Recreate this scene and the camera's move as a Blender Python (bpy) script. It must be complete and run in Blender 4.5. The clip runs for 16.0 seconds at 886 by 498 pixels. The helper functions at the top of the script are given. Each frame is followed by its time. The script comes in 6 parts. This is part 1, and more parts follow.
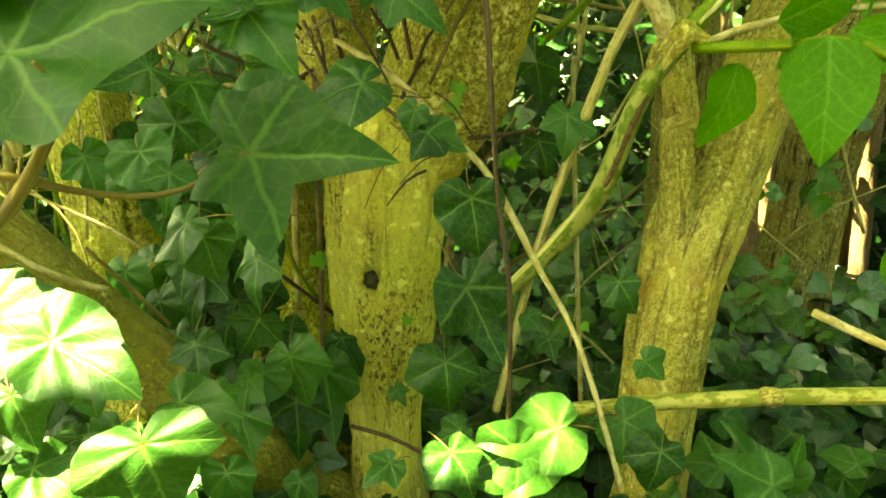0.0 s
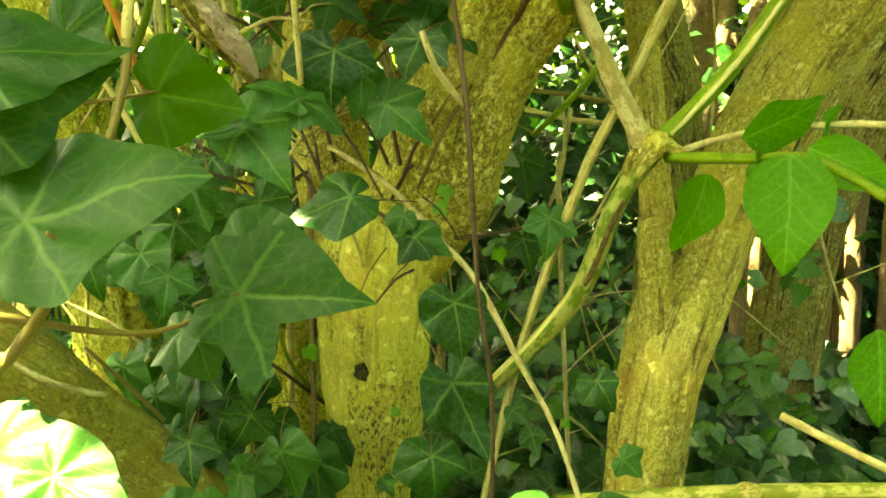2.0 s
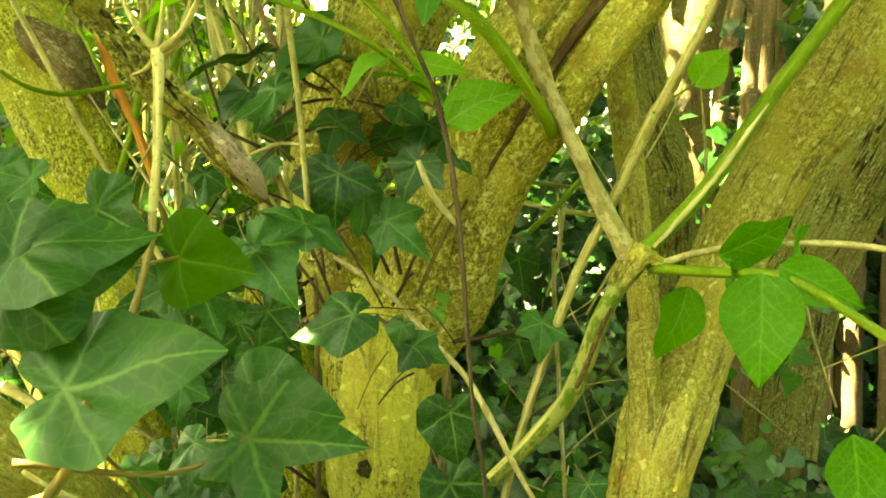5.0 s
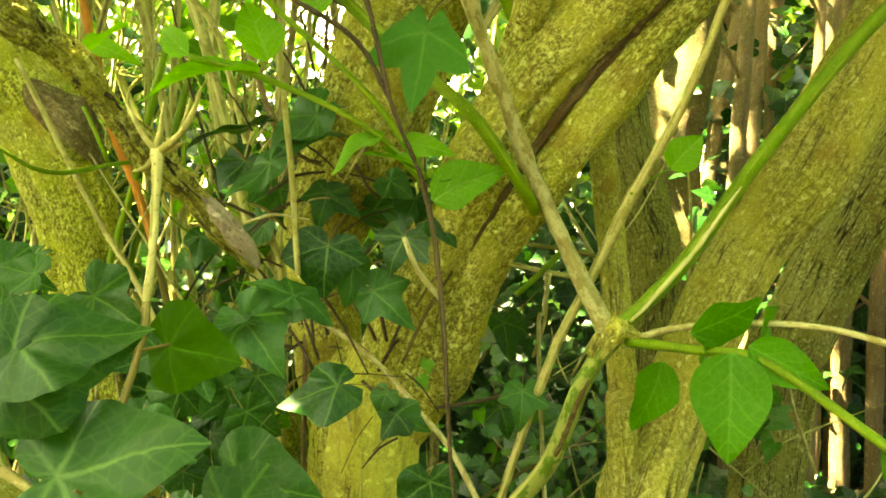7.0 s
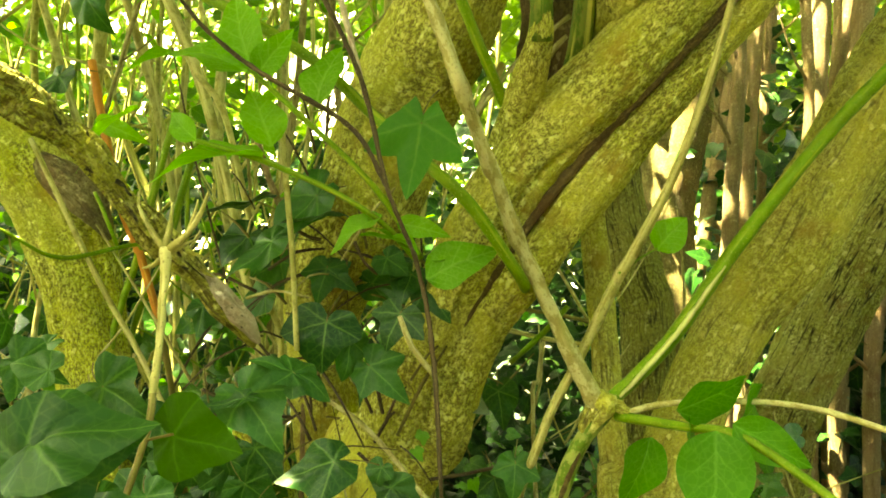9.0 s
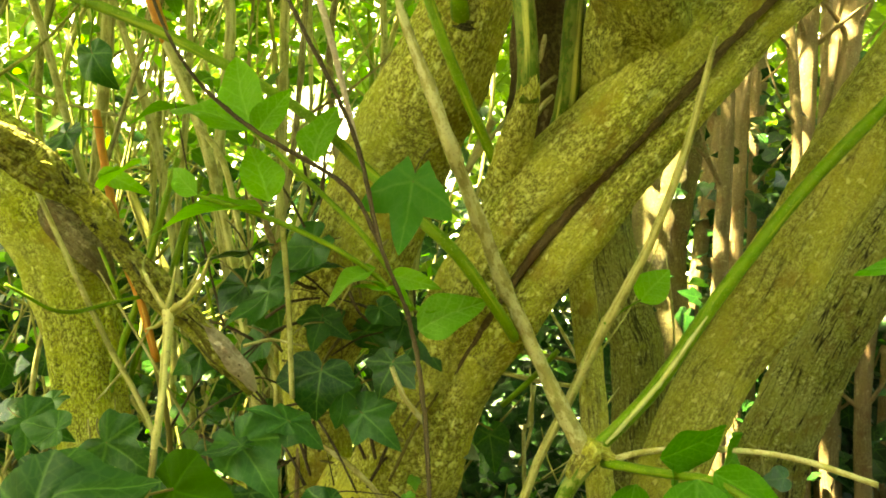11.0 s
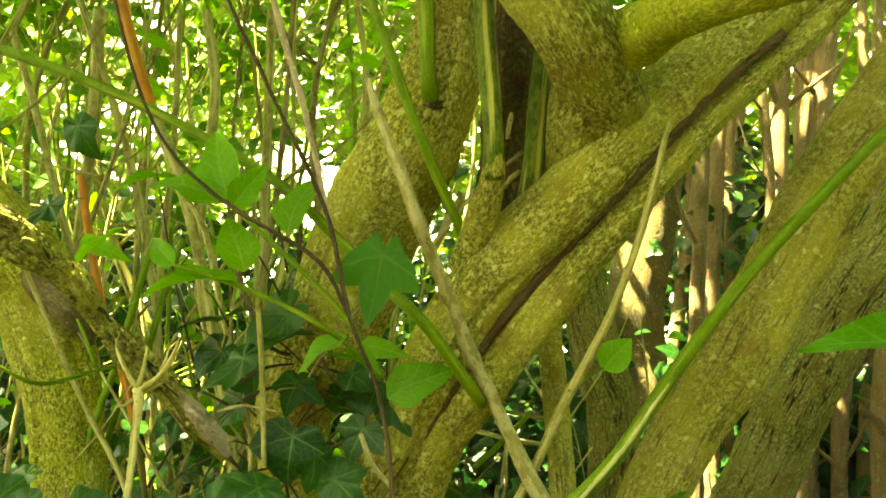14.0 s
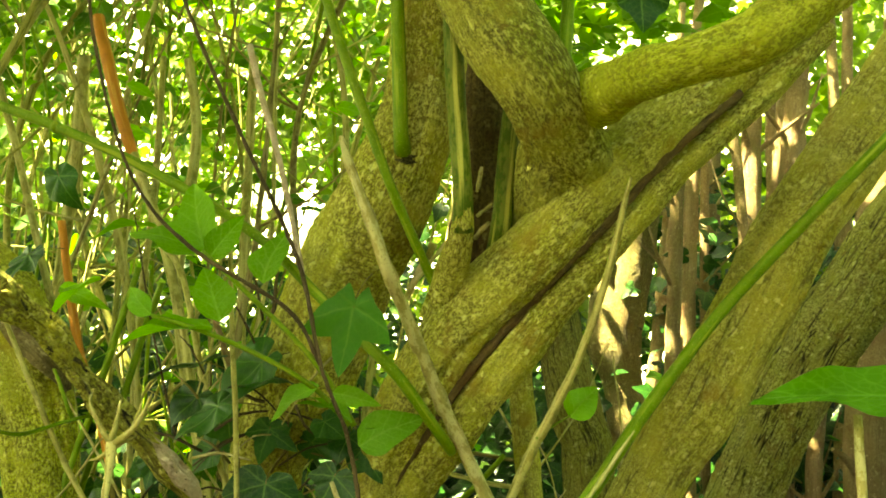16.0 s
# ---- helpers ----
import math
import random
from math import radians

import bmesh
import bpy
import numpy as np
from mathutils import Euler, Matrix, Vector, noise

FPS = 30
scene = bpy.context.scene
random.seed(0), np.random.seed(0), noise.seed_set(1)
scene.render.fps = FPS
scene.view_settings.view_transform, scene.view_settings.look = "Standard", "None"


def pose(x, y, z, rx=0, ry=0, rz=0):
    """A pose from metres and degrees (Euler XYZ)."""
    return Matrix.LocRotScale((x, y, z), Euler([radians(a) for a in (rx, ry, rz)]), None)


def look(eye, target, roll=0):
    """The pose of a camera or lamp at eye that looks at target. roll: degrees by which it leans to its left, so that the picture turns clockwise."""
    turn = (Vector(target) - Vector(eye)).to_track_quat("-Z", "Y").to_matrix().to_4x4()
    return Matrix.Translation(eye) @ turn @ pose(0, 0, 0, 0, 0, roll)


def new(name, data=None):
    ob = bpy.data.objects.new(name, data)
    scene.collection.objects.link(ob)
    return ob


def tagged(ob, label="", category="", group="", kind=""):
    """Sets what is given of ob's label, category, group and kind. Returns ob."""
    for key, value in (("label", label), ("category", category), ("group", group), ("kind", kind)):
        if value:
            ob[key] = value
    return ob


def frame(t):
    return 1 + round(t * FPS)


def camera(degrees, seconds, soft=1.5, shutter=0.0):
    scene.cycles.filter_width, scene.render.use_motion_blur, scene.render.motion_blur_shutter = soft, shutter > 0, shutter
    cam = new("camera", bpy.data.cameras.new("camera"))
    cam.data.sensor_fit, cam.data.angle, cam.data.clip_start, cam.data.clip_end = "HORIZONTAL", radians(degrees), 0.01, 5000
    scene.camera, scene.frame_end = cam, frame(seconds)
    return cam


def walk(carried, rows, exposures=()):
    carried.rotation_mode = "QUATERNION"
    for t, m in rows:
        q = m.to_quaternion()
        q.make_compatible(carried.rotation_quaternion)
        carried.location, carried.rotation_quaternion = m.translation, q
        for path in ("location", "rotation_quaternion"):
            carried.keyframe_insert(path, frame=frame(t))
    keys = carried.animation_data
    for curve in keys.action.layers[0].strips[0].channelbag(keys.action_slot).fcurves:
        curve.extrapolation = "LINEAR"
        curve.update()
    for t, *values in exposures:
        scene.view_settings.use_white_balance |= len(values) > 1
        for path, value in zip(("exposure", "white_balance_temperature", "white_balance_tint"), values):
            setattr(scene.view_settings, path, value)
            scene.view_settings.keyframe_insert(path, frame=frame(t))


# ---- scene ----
cam = camera(55.82, 16.0, soft=1.8)
PATH = [  # seconds, eye, target, roll
    (0, (0.0432, 0.0314, 0.5777), (0.0208, 1.0157, 0.4024), 1.05),
    (0.5, (0.0448, 0.0244, 0.5872), (0.0257, 1.0120, 0.4319), 1.25),
    (1, (0.0488, 0.0170, 0.6003), (0.0298, 1.0077, 0.4659), 1.33),
    (1.5, (0.0532, 0.0081, 0.6110), (0.0304, 1.0010, 0.4944), 1.22),
    (2, (0.0572, -0.0002, 0.6215), (0.0335, 0.9943, 0.5199), 1.16),
    (2.5, (0.0594, -0.0047, 0.6295), (0.0348, 0.9911, 0.5408), 1.17),
    (3, (0.0599, -0.0126, 0.6400), (0.0299, 0.9842, 0.5650), 1.07),
    (3.5, (0.0611, -0.0239, 0.6535), (0.0274, 0.9735, 0.5907), 1.03),
    (4, (0.0613, -0.0340, 0.6616), (0.0262, 0.9640, 0.6089), 0.72),
    (6.5, (0.0847, -0.0786, 0.7082), (0.0507, 0.9208, 0.7138), 1.34),
    (7, (0.0845, -0.0866, 0.7150), (0.0511, 0.9127, 0.7328), 1.94),
    (7.5, (0.0852, -0.0931, 0.7228), (0.0544, 0.9060, 0.7545), 2.24),
    (8, (0.0911, -0.1080, 0.7340), (0.0543, 0.8901, 0.7841), 2.09),
    (8.5, (0.0919, -0.1134, 0.7394), (0.0543, 0.8839, 0.8035), 2.13),
    (9, (0.0914, -0.1224, 0.7458), (0.0553, 0.8740, 0.8227), 2.18),
    (11.5, (0.1060, -0.1678, 0.7716), (0.0730, 0.8242, 0.8935), 2.36),
    (12, (0.1122, -0.1771, 0.7772), (0.0823, 0.8138, 0.9085), 2.41),
    (12.5, (0.1114, -0.1889, 0.7848), (0.0859, 0.8005, 0.9279), 2.42),
    (13, (0.1156, -0.1928, 0.7871), (0.0932, 0.7954, 0.9385), 2.43),
    (13.5, (0.1245, -0.1998, 0.7917), (0.1033, 0.7871, 0.9520), 2.42),
    (14, (0.1229, -0.1999, 0.7919), (0.0998, 0.7855, 0.9608), 2.44),
    (14.5, (0.1258, -0.2099, 0.7972), (0.1040, 0.7734, 0.9779), 2.37),
    (15, (0.1315, -0.2194, 0.8018), (0.1176, 0.7621, 0.9931), 2.26),
    (15.5, (0.1373, -0.2255, 0.8035), (0.1297, 0.7540, 1.0045), 2.27),
    (16, (0.1397, -0.2339, 0.8069), (0.1334, 0.7438, 1.0171), 2.44),
]
KELVIN, TINT = 11900, -15
EXPOSURE = [(0, 5.0), (2, 5.18), (4, 5.24), (8, 5.03), (12, 4.77), (16, 4.64)]  # seconds, stops
walk(cam, [(t, look(eye, target, roll)) for t, eye, target, roll in PATH], [(t, stops, KELVIN, TINT) for t, stops in EXPOSURE])

# ---- light ----
SUN_UP, SUN_ROUND = radians(60), radians(250)  # height, and turn from +y towards +x
world = bpy.data.worlds.new("sky")
scene.world = world
world.use_nodes = True
wn = world.node_tree.nodes
sky = wn.new("ShaderNodeTexSky")
sky.sky_type, sky.sun_disc, sky.sun_elevation, sky.sun_rotation = "NISHITA", False, SUN_UP, SUN_ROUND
sky.dust_density, sky.ozone_density = 5.0, 1.0
world.node_tree.links.new(sky.outputs["Color"], wn["Background"].inputs["Color"])
wn["Background"].inputs["Strength"].default_value = 0.075
SUN_WAY = Vector((math.sin(SUN_ROUND) * math.cos(SUN_UP), math.cos(SUN_ROUND) * math.cos(SUN_UP), math.sin(SUN_UP)))
lamp = bpy.data.lights.new("sun", "SUN")
lamp.energy, lamp.angle, lamp.color = 5.0, radians(0.5), (1.0, 0.94, 0.82)
sun = new("sun", lamp)
sun.matrix_world = look(SUN_WAY * 30, (0, 0, 0))

# ---- materials ----


class Nodes:
    """A node material under construction."""

    def __init__(self, name):
        self.mat = bpy.data.materials.new(name)
        self.mat.use_nodes = True
        self.tree = self.mat.node_tree
        self.bsdf = self.tree.nodes["Principled BSDF"]
        self.out = self.tree.nodes["Material Output"]

    def node(self, kind, **inputs):
        n = self.tree.nodes.new("ShaderNode" + kind)
        for key, value in inputs.items():
            self.put(n.inputs[int(key[1:]) if key[0] == "i" and key[1:].isdigit() else key], value)
        return n

    def put(self, socket, value):
        if isinstance(value, bpy.types.NodeSocket):
            self.tree.links.new(value, socket)
        else:
            socket.default_value = value

    def math(self, op, a, b=0.0, c=0.0, clamp=False):
        n = self.node("Math", i0=a, i1=b, i2=c)
        n.operation, n.use_clamp = op, clamp
        return n.outputs[0]

    def ramp(self, value, low, high):
        return self.node("MapRange", Value=value, **{"From Min": low, "From Max": high}).outputs[0]

    def mix(self, factor, a, b, kind="MIX"):
        n = self.tree.nodes.new("ShaderNodeMix")
        n.data_type, n.blend_type = "RGBA", kind
        for socket, value in ((n.inputs[0], factor), (n.inputs[6], a), (n.inputs[7], b)):
            self.put(socket, (*value, 1.0) if isinstance(value, tuple) else value)
        return n.outputs[2]

    def noise(self, vector, scale, detail=4.0, rough=0.6):
        return self.node("TexNoise", Vector=vector, Scale=scale, Detail=detail, Roughness=rough).outputs["Fac"]

    def stretch(self, vector, size):
        return self.node("Mapping", Vector=vector, Scale=size).outputs[0]


def bark(name, base, pale, dark, algae, crack=0.5, green=0.5, rough=0.9, relief=1.0, mottle=0.7, seams=0.3, streaks=0.3, scale=1.0):
    """Bark whose grain runs along the limb: u runs round it and v along it, both in metres. mottle: how far it breaks into flakes, streaks: dark specks in
    lengthwise bands, crack: fine lengthwise grain, seams: long dark cracks, green: algae, scale: the flakes' size."""
    m = Nodes(name)
    uv = m.node("UVMap").outputs[0]
    spot = m.node("TexCoord").outputs["Object"]
    brown = tuple(0.36 * a * k + 0.64 * b for a, b, k in zip(base, dark, (1.0, 0.90, 0.9)))
    wide = m.noise(spot, 7.0, 3.0, 0.55)
    patch = m.noise(spot, 21.0, 4.0, 0.6)
    flake = m.noise(m.stretch(uv, (1.0, 0.62, 1.0)), 185.0 / scale, 4.0, 0.66)
    fine = m.noise(m.stretch(uv, (1.0, 0.7, 1.0)), 460.0 / scale, 3.0, 0.65)
    bands = m.noise(m.stretch(uv, (1.0, 0.12, 1.0)), 38.0, 3.0, 0.55)
    grain = m.noise(m.stretch(uv, (1.0, 0.09, 1.0)), 150.0, 4.0, 0.65)
    col = m.mix(m.ramp(patch, 0.40, 0.60), base, tuple(0.55 * a + 0.45 * b for a, b in zip(base, pale)))
    col = m.mix(m.math("MULTIPLY", m.ramp(wide, 0.44, 0.60), green), col, algae)
    broken = m.ramp(m.math("ADD", patch, m.math("MULTIPLY", m.math("SUBTRACT", wide, 0.5), 0.9)), 0.40, 0.54)
    high = m.math("MULTIPLY", m.ramp(flake, 0.52, 0.60), m.math("ADD", m.math("MULTIPLY", broken, 0.45), 0.55))
    low = m.math("MULTIPLY", m.ramp(m.math("ADD", flake, m.math("MULTIPLY", m.math("SUBTRACT", fine, 0.5), 0.7)), 0.51, 0.43), m.math("ADD", m.math("MULTIPLY", broken, 0.7), 0.3))
    col = m.mix(m.math("MULTIPLY", high, min(1.0, 0.9 * mottle)), col, pale)
    col = m.mix(m.math("MULTIPLY", low, min(1.0, 1.15 * mottle)), col, brown)
    col = m.mix(m.math("MULTIPLY", m.ramp(fine, 0.47, 0.40), 0.55 * mottle), col, brown)
    speck = m.math("MULTIPLY", m.ramp(m.noise(m.stretch(uv, (1.0, 0.45, 1.0)), 240.0, 4.0, 0.75), 0.51, 0.57), m.ramp(bands, 0.50, 0.60))
    col = m.mix(m.math("MULTIPLY", speck, streaks), col, dark)
    col = m.mix(m.math("MULTIPLY", m.math("MULTIPLY", m.ramp(grain, 0.52, 0.60), m.ramp(bands, 0.55, 0.42)), crack), col, brown)
    rust = m.ramp(m.noise(spot, 15.0, 5.0, 0.65), 0.56, 0.68)
    col = m.mix(m.math("MULTIPLY", rust, 0.7), col, (0.70 * base[0], 0.52 * base[1], 0.5 * base[2]))
    lichen = m.ramp(m.noise(m.stretch(uv, (1.0, 0.8, 1.0)), 58.0, 4.0, 0.55), 0.62, 0.655)
    col = m.mix(m.math("MULTIPLY", lichen, 0.75), col, tuple(min(0.9, 1.12 * c + 0.03) for c in pale))
    wander = m.math("ABSOLUTE", m.math("SUBTRACT", m.noise(m.stretch(uv, (1.0, 0.07, 1.0)), 26.0, 3.0, 0.55), 0.5))
    seam = m.math("MULTIPLY", m.ramp(wander, 0.016, 0.004), m.ramp(patch, 0.40, 0.52))
    col = m.mix(m.math("MULTIPLY", seam, seams), col, dark)
    m.put(m.bsdf.inputs["Base Color"], col)
    m.put(m.bsdf.inputs["Roughness"], rough)
    m.put(m.bsdf.inputs["Specular IOR Level"], 0.2)
    height = m.math("ADD", m.math("MULTIPLY", m.math("SUBTRACT", high, low), 0.5 * mottle), m.math("ADD", m.math("MULTIPLY", flake, 0.9), m.math("MULTIPLY", fine, 0.35)))
    height = m.math("SUBTRACT", height, m.math("ADD", m.math("MULTIPLY", grain, 0.5 * crack), m.math("ADD", m.math("MULTIPLY", seam, 1.2 * seams), m.math("MULTIPLY", speck, 0.35))))
    bump = m.node("Bump", Strength=1.0, Distance=0.004 * relief, Height=height)
    m.put(m.bsdf.inputs["Normal"], bump.outputs[0])
    return m.mat


def rind(name, base, other, fleck, stripe=0.0, rough=0.5, blotch=0.0, fine=110.0):
    """Smooth young bark; stripe: how much of it is torn by pale lengthwise streaks."""
    m = Nodes(name)
    uv = m.node("UVMap").outputs[0]
    spot = m.node("TexCoord").outputs["Object"]
    long = m.noise(m.stretch(uv, (1.0, 0.04, 1.0)), fine, 3.0, 0.5)
    blot = m.noise(spot, 30.0, 4.0, 0.6)
    dots = m.noise(m.stretch(uv, (1.0, 0.6, 1.0)), 500.0, 2.0, 0.6)
    col = m.mix(m.ramp(blot, 0.35, 0.65), base, tuple(0.72 * c for c in base))
    col = m.mix(m.ramp(long, 0.62 - 0.25 * stripe, 0.66 - 0.2 * stripe), col, other)
    lichen = m.noise(m.stretch(uv, (1.0, 0.45, 1.0)), 75.0, 5.0, 0.65)
    col = m.mix(m.math("MULTIPLY", m.ramp(lichen, 0.47, 0.53), blotch), col, other)
    col = m.mix(m.math("MULTIPLY", m.ramp(dots, 0.6, 0.68), 0.7), col, fleck)
    m.put(m.bsdf.inputs["Base Color"], col)
    m.put(m.bsdf.inputs["Roughness"], rough)
    m.put(m.bsdf.inputs["Specular IOR Level"], 0.18)
    bump = m.node("Bump", Strength=0.35, Distance=0.002, Height=m.math("ADD", long, m.math("MULTIPLY", dots, 0.5)))
    m.put(m.bsdf.inputs["Normal"], bump.outputs[0])
    return m.mat


def foliage(name, dark, light, vein, gloss=0.4, through_it=0.3, lobes=(0.0, 1.12, 2.14), glow=(1.5, 1.7, 0.6), side=5.0, sheen=0.16):
    """A leaf. Its map holds the blade's own plane: the stalk at the origin and the tip at (0, 1).
    lobes: the angles of the main veins from the middle one, on each side."""
    m = Nodes(name)
    flat = m.node("UVMap").outputs[0]
    sway = m.node("TexNoise", Vector=flat, Scale=3.5, Detail=2.0).outputs["Color"]
    sway = m.node("VectorMath", i0=sway, i1=(0.5, 0.5, 0.5))
    sway.operation = "SUBTRACT"
    bent = m.node("VectorMath", i0=sway.outputs[0], i1=(0.09, 0.09, 0.0), i2=flat)
    bent.operation = "MULTIPLY_ADD"
    xyz = m.node("SeparateXYZ", Vector=bent.outputs[0])
    x, y = m.math("ABSOLUTE", xyz.outputs[0]), xyz.outputs[1]
    round_it = m.math("ARCTAN2", x, y)
    far = m.math("SQRT", m.math("ADD", m.math("MULTIPLY", x, x), m.math("MULTIPLY", y, y)))
    off = None
    for a in lobes:
        one = m.math("ABSOLUTE", m.math("SUBTRACT", round_it, a))
        off = one if off is None else m.math("MINIMUM", off, one)
    if len(lobes) == 1:
        away, along = x, y
    else:
        away = m.math("MULTIPLY", far, m.math("SINE", m.math("MINIMUM", off, 1.5)))
        along = m.math("MULTIPLY", far, m.math("COSINE", off))
    thick = m.math("SUBTRACT", 0.029, m.math("MULTIPLY", along, 0.019))
    main = m.math("SUBTRACT", 1.0, m.math("DIVIDE", away, thick), clamp=True)
    if len(lobes) > 1:
        main = m.math("MULTIPLY", main, m.math("SUBTRACT", 1.0, m.math("MULTIPLY", m.ramp(round_it, 0.4, 2.0), 0.75)))
    rib = m.math("PINGPONG", m.math("MULTIPLY", m.math("SUBTRACT", along, m.math("MULTIPLY", away, 1.1)), side), 0.5)
    ribs = m.math("MULTIPLY", m.math("SUBTRACT", 1.0, m.math("MULTIPLY", rib, 9.0), clamp=True), m.ramp(away, 0.34, 0.0))
    cells = m.node("TexVoronoi", Vector=bent.outputs[0], Scale=8.0 if len(lobes) > 1 else 13.0)
    cells.feature = "DISTANCE_TO_EDGE"
    net = m.ramp(cells.outputs["Distance"], 0.11, 0.0)
    chance = m.node("ObjectInfo").outputs["Random"]
    island = m.node("NewGeometry").outputs["Random Per Island"]
    spot = m.node("TexCoord").outputs["UV"]
    mottle = m.noise(spot, 7.0, 4.0, 0.6)
    pick = m.math("FRACT", m.math("ADD", chance, island))
    col = m.mix(m.math("ADD", m.math("MULTIPLY", pick, 0.75), m.math("MULTIPLY", m.math("SUBTRACT", mottle, 0.3), 0.5), clamp=True), dark, light)
    col = m.mix(m.math("MULTIPLY", ribs, 0.15 if len(lobes) > 1 else 0.45), col, vein)
    col = m.mix(m.math("MULTIPLY", net, 0.09 if len(lobes) > 1 else 0.22), col, vein)
    col = m.mix(m.math("MULTIPLY", m.math("SQRT", main), 0.45), col, vein)
    m.put(m.bsdf.inputs["Base Color"], col)
    m.put(m.bsdf.inputs["Roughness"], m.math("ADD", gloss, m.math("MULTIPLY", mottle, 0.12)))
    m.put(m.bsdf.inputs["Specular IOR Level"], sheen)
    fine = m.noise(spot, 30.0, 3.0, 0.6)
    height = m.math("ADD", m.math("MULTIPLY", main, -0.7), m.math("ADD", m.math("MULTIPLY", ribs, -0.3), m.math("MULTIPLY", net, -0.12)))
    bump = m.node("Bump", Strength=0.22 if len(lobes) > 1 else 0.6, Distance=0.003, Height=m.math("ADD", height, m.math("MULTIPLY", fine, 0.5)))
    m.put(m.bsdf.inputs["Normal"], bump.outputs[0])
    veil = m.node("BsdfTranslucent", Color=m.mix(1.0, col, glow, "MULTIPLY"))
    both = m.node("MixShader", i0=through_it, i1=m.bsdf.outputs[0], i2=veil.outputs[0])
    m.put(m.out.inputs["Surface"], both.outputs[0])
    return m.mat


BARK_PALE = bark("pale_yellow_bark", (0.62, 0.58, 0.10), (0.80, 0.77, 0.20), (0.075, 0.06, 0.015), (0.60, 0.62, 0.08), 0.35, 0.5, mottle=0.30, streaks=0.95, seams=0.35)
BARK_TAN = bark("tan_bark", (0.53, 0.47, 0.085), (0.76, 0.71, 0.24), (0.10, 0.072, 0.02), (0.52, 0.50, 0.075), 0.15, 0.45, mottle=0.62, streaks=0.4, seams=0.6)
BARK_MOSS = bark("mossy_bark", (0.53, 0.50, 0.075), (0.86, 0.82, 0.25), (0.07, 0.06, 0.018), (0.48, 0.50, 0.06), 0.35, 0.6, mottle=0.9, streaks=0.3, seams=0.25, relief=1.2)
BARK_BRIGHT = bark("bright_mossy_bark", (0.46, 0.46, 0.06), (0.78, 0.78, 0.20), (0.05, 0.045, 0.012), (0.58, 0.63, 0.035), 0.5, 0.7, mottle=0.85, streaks=0.3)
BARK_GREEN = bark("smooth_green_mossy_bark", (0.43, 0.46, 0.045), (0.64, 0.67, 0.11), (0.07, 0.07, 0.015), (0.42, 0.50, 0.04), 0.2, 0.8, mottle=0.62, streaks=0.2, seams=0.1)
BARK_GREY = bark("grey_furrowed_bark", (0.25, 0.235, 0.05), (0.44, 0.42, 0.14), (0.05, 0.043, 0.012), (0.40, 0.41, 0.06), 1.0, 0.4, relief=1.3, mottle=0.7, streaks=0.6, seams=0.9)
BARK_RIDGED = bark("ridged_tan_bark", (0.36, 0.33, 0.08), (0.62, 0.58, 0.23), (0.05, 0.04, 0.012), (0.45, 0.45, 0.06), 1.0, 0.4, relief=1.5, mottle=0.7, streaks=0.7, seams=1.0)
BARK_LOG = bark("dull_olive_bark", (0.31, 0.29, 0.05), (0.50, 0.48, 0.12), (0.06, 0.05, 0.012), (0.34, 0.35, 0.04), 0.4, 0.6, mottle=0.5)
BARK_WOUND = bark("dark_bared_wood", (0.13, 0.085, 0.03), (0.24, 0.17, 0.06), (0.025, 0.016, 0.006), (0.10, 0.075, 0.02), 0.9, 0.2, mottle=0.5)
BARK_KNOT = bark("dark_knot_wood", (0.05, 0.042, 0.015), (0.22, 0.20, 0.07), (0.015, 0.012, 0.006), (0.08, 0.08, 0.02), 0.9, 0.3)
# the crossing limb's shade is put into this colour, along with dark algae
BARK_SHADY = bark("shaded_algae_bark", (0.40, 0.39, 0.06), (0.70, 0.69, 0.19), (0.035, 0.034, 0.010), (0.25, 0.29, 0.03), 0.3, 0.75, mottle=0.85, streaks=0.5, relief=1.2)
BARK_DEAD = bark("dead_rotting_bark", (0.46, 0.42, 0.07), (0.78, 0.72, 0.22), (0.03, 0.022, 0.010), (0.48, 0.49, 0.05), 1.0, 0.5, relief=2.0, mottle=1.0, streaks=1.0, seams=1.0, scale=1.3)
BARK_BROWN = bark("dark_brown_bark", (0.22, 0.175, 0.07), (0.36, 0.30, 0.14), (0.04, 0.03, 0.012), (0.18, 0.18, 0.04), 0.7, 0.4, mottle=0.6)
BARK_RED = bark("reddish_brown_bark", (0.26, 0.18, 0.09), (0.38, 0.29, 0.16), (0.09, 0.05, 0.02), (0.22, 0.18, 0.05), 0.6, 0.3, mottle=0.4)
BARK_CUT = bark("broken_pale_wood", (0.58, 0.44, 0.30), (0.74, 0.62, 0.45), (0.22, 0.15, 0.07), (0.5, 0.4, 0.2), 0.9, 0.1, mottle=0.3, streaks=0.5)
GREEN_RIND = rind("green_rind", (0.125, 0.23, 0.010), (0.24, 0.31, 0.03), (0.30, 0.34, 0.08), 0.22, 0.6, 0.25)
WATER_RIND = rind("dark_green_streaked_rind", (0.065, 0.115, 0.008), (0.40, 0.38, 0.09), (0.20, 0.12, 0.03), 0.26, 0.65, 0.2, 75.0)
STRIPED_RIND = rind("striped_green_rind", (0.10, 0.17, 0.015), (0.56, 0.53, 0.17), (0.22, 0.11, 0.03), 0.30, 0.65, 0.35, 52.0)
PALE_RIND = rind("pale_twig_rind", (0.35, 0.30, 0.10), (0.52, 0.47, 0.22), (0.12, 0.09, 0.03), 0.16, 0.85, 0.75)
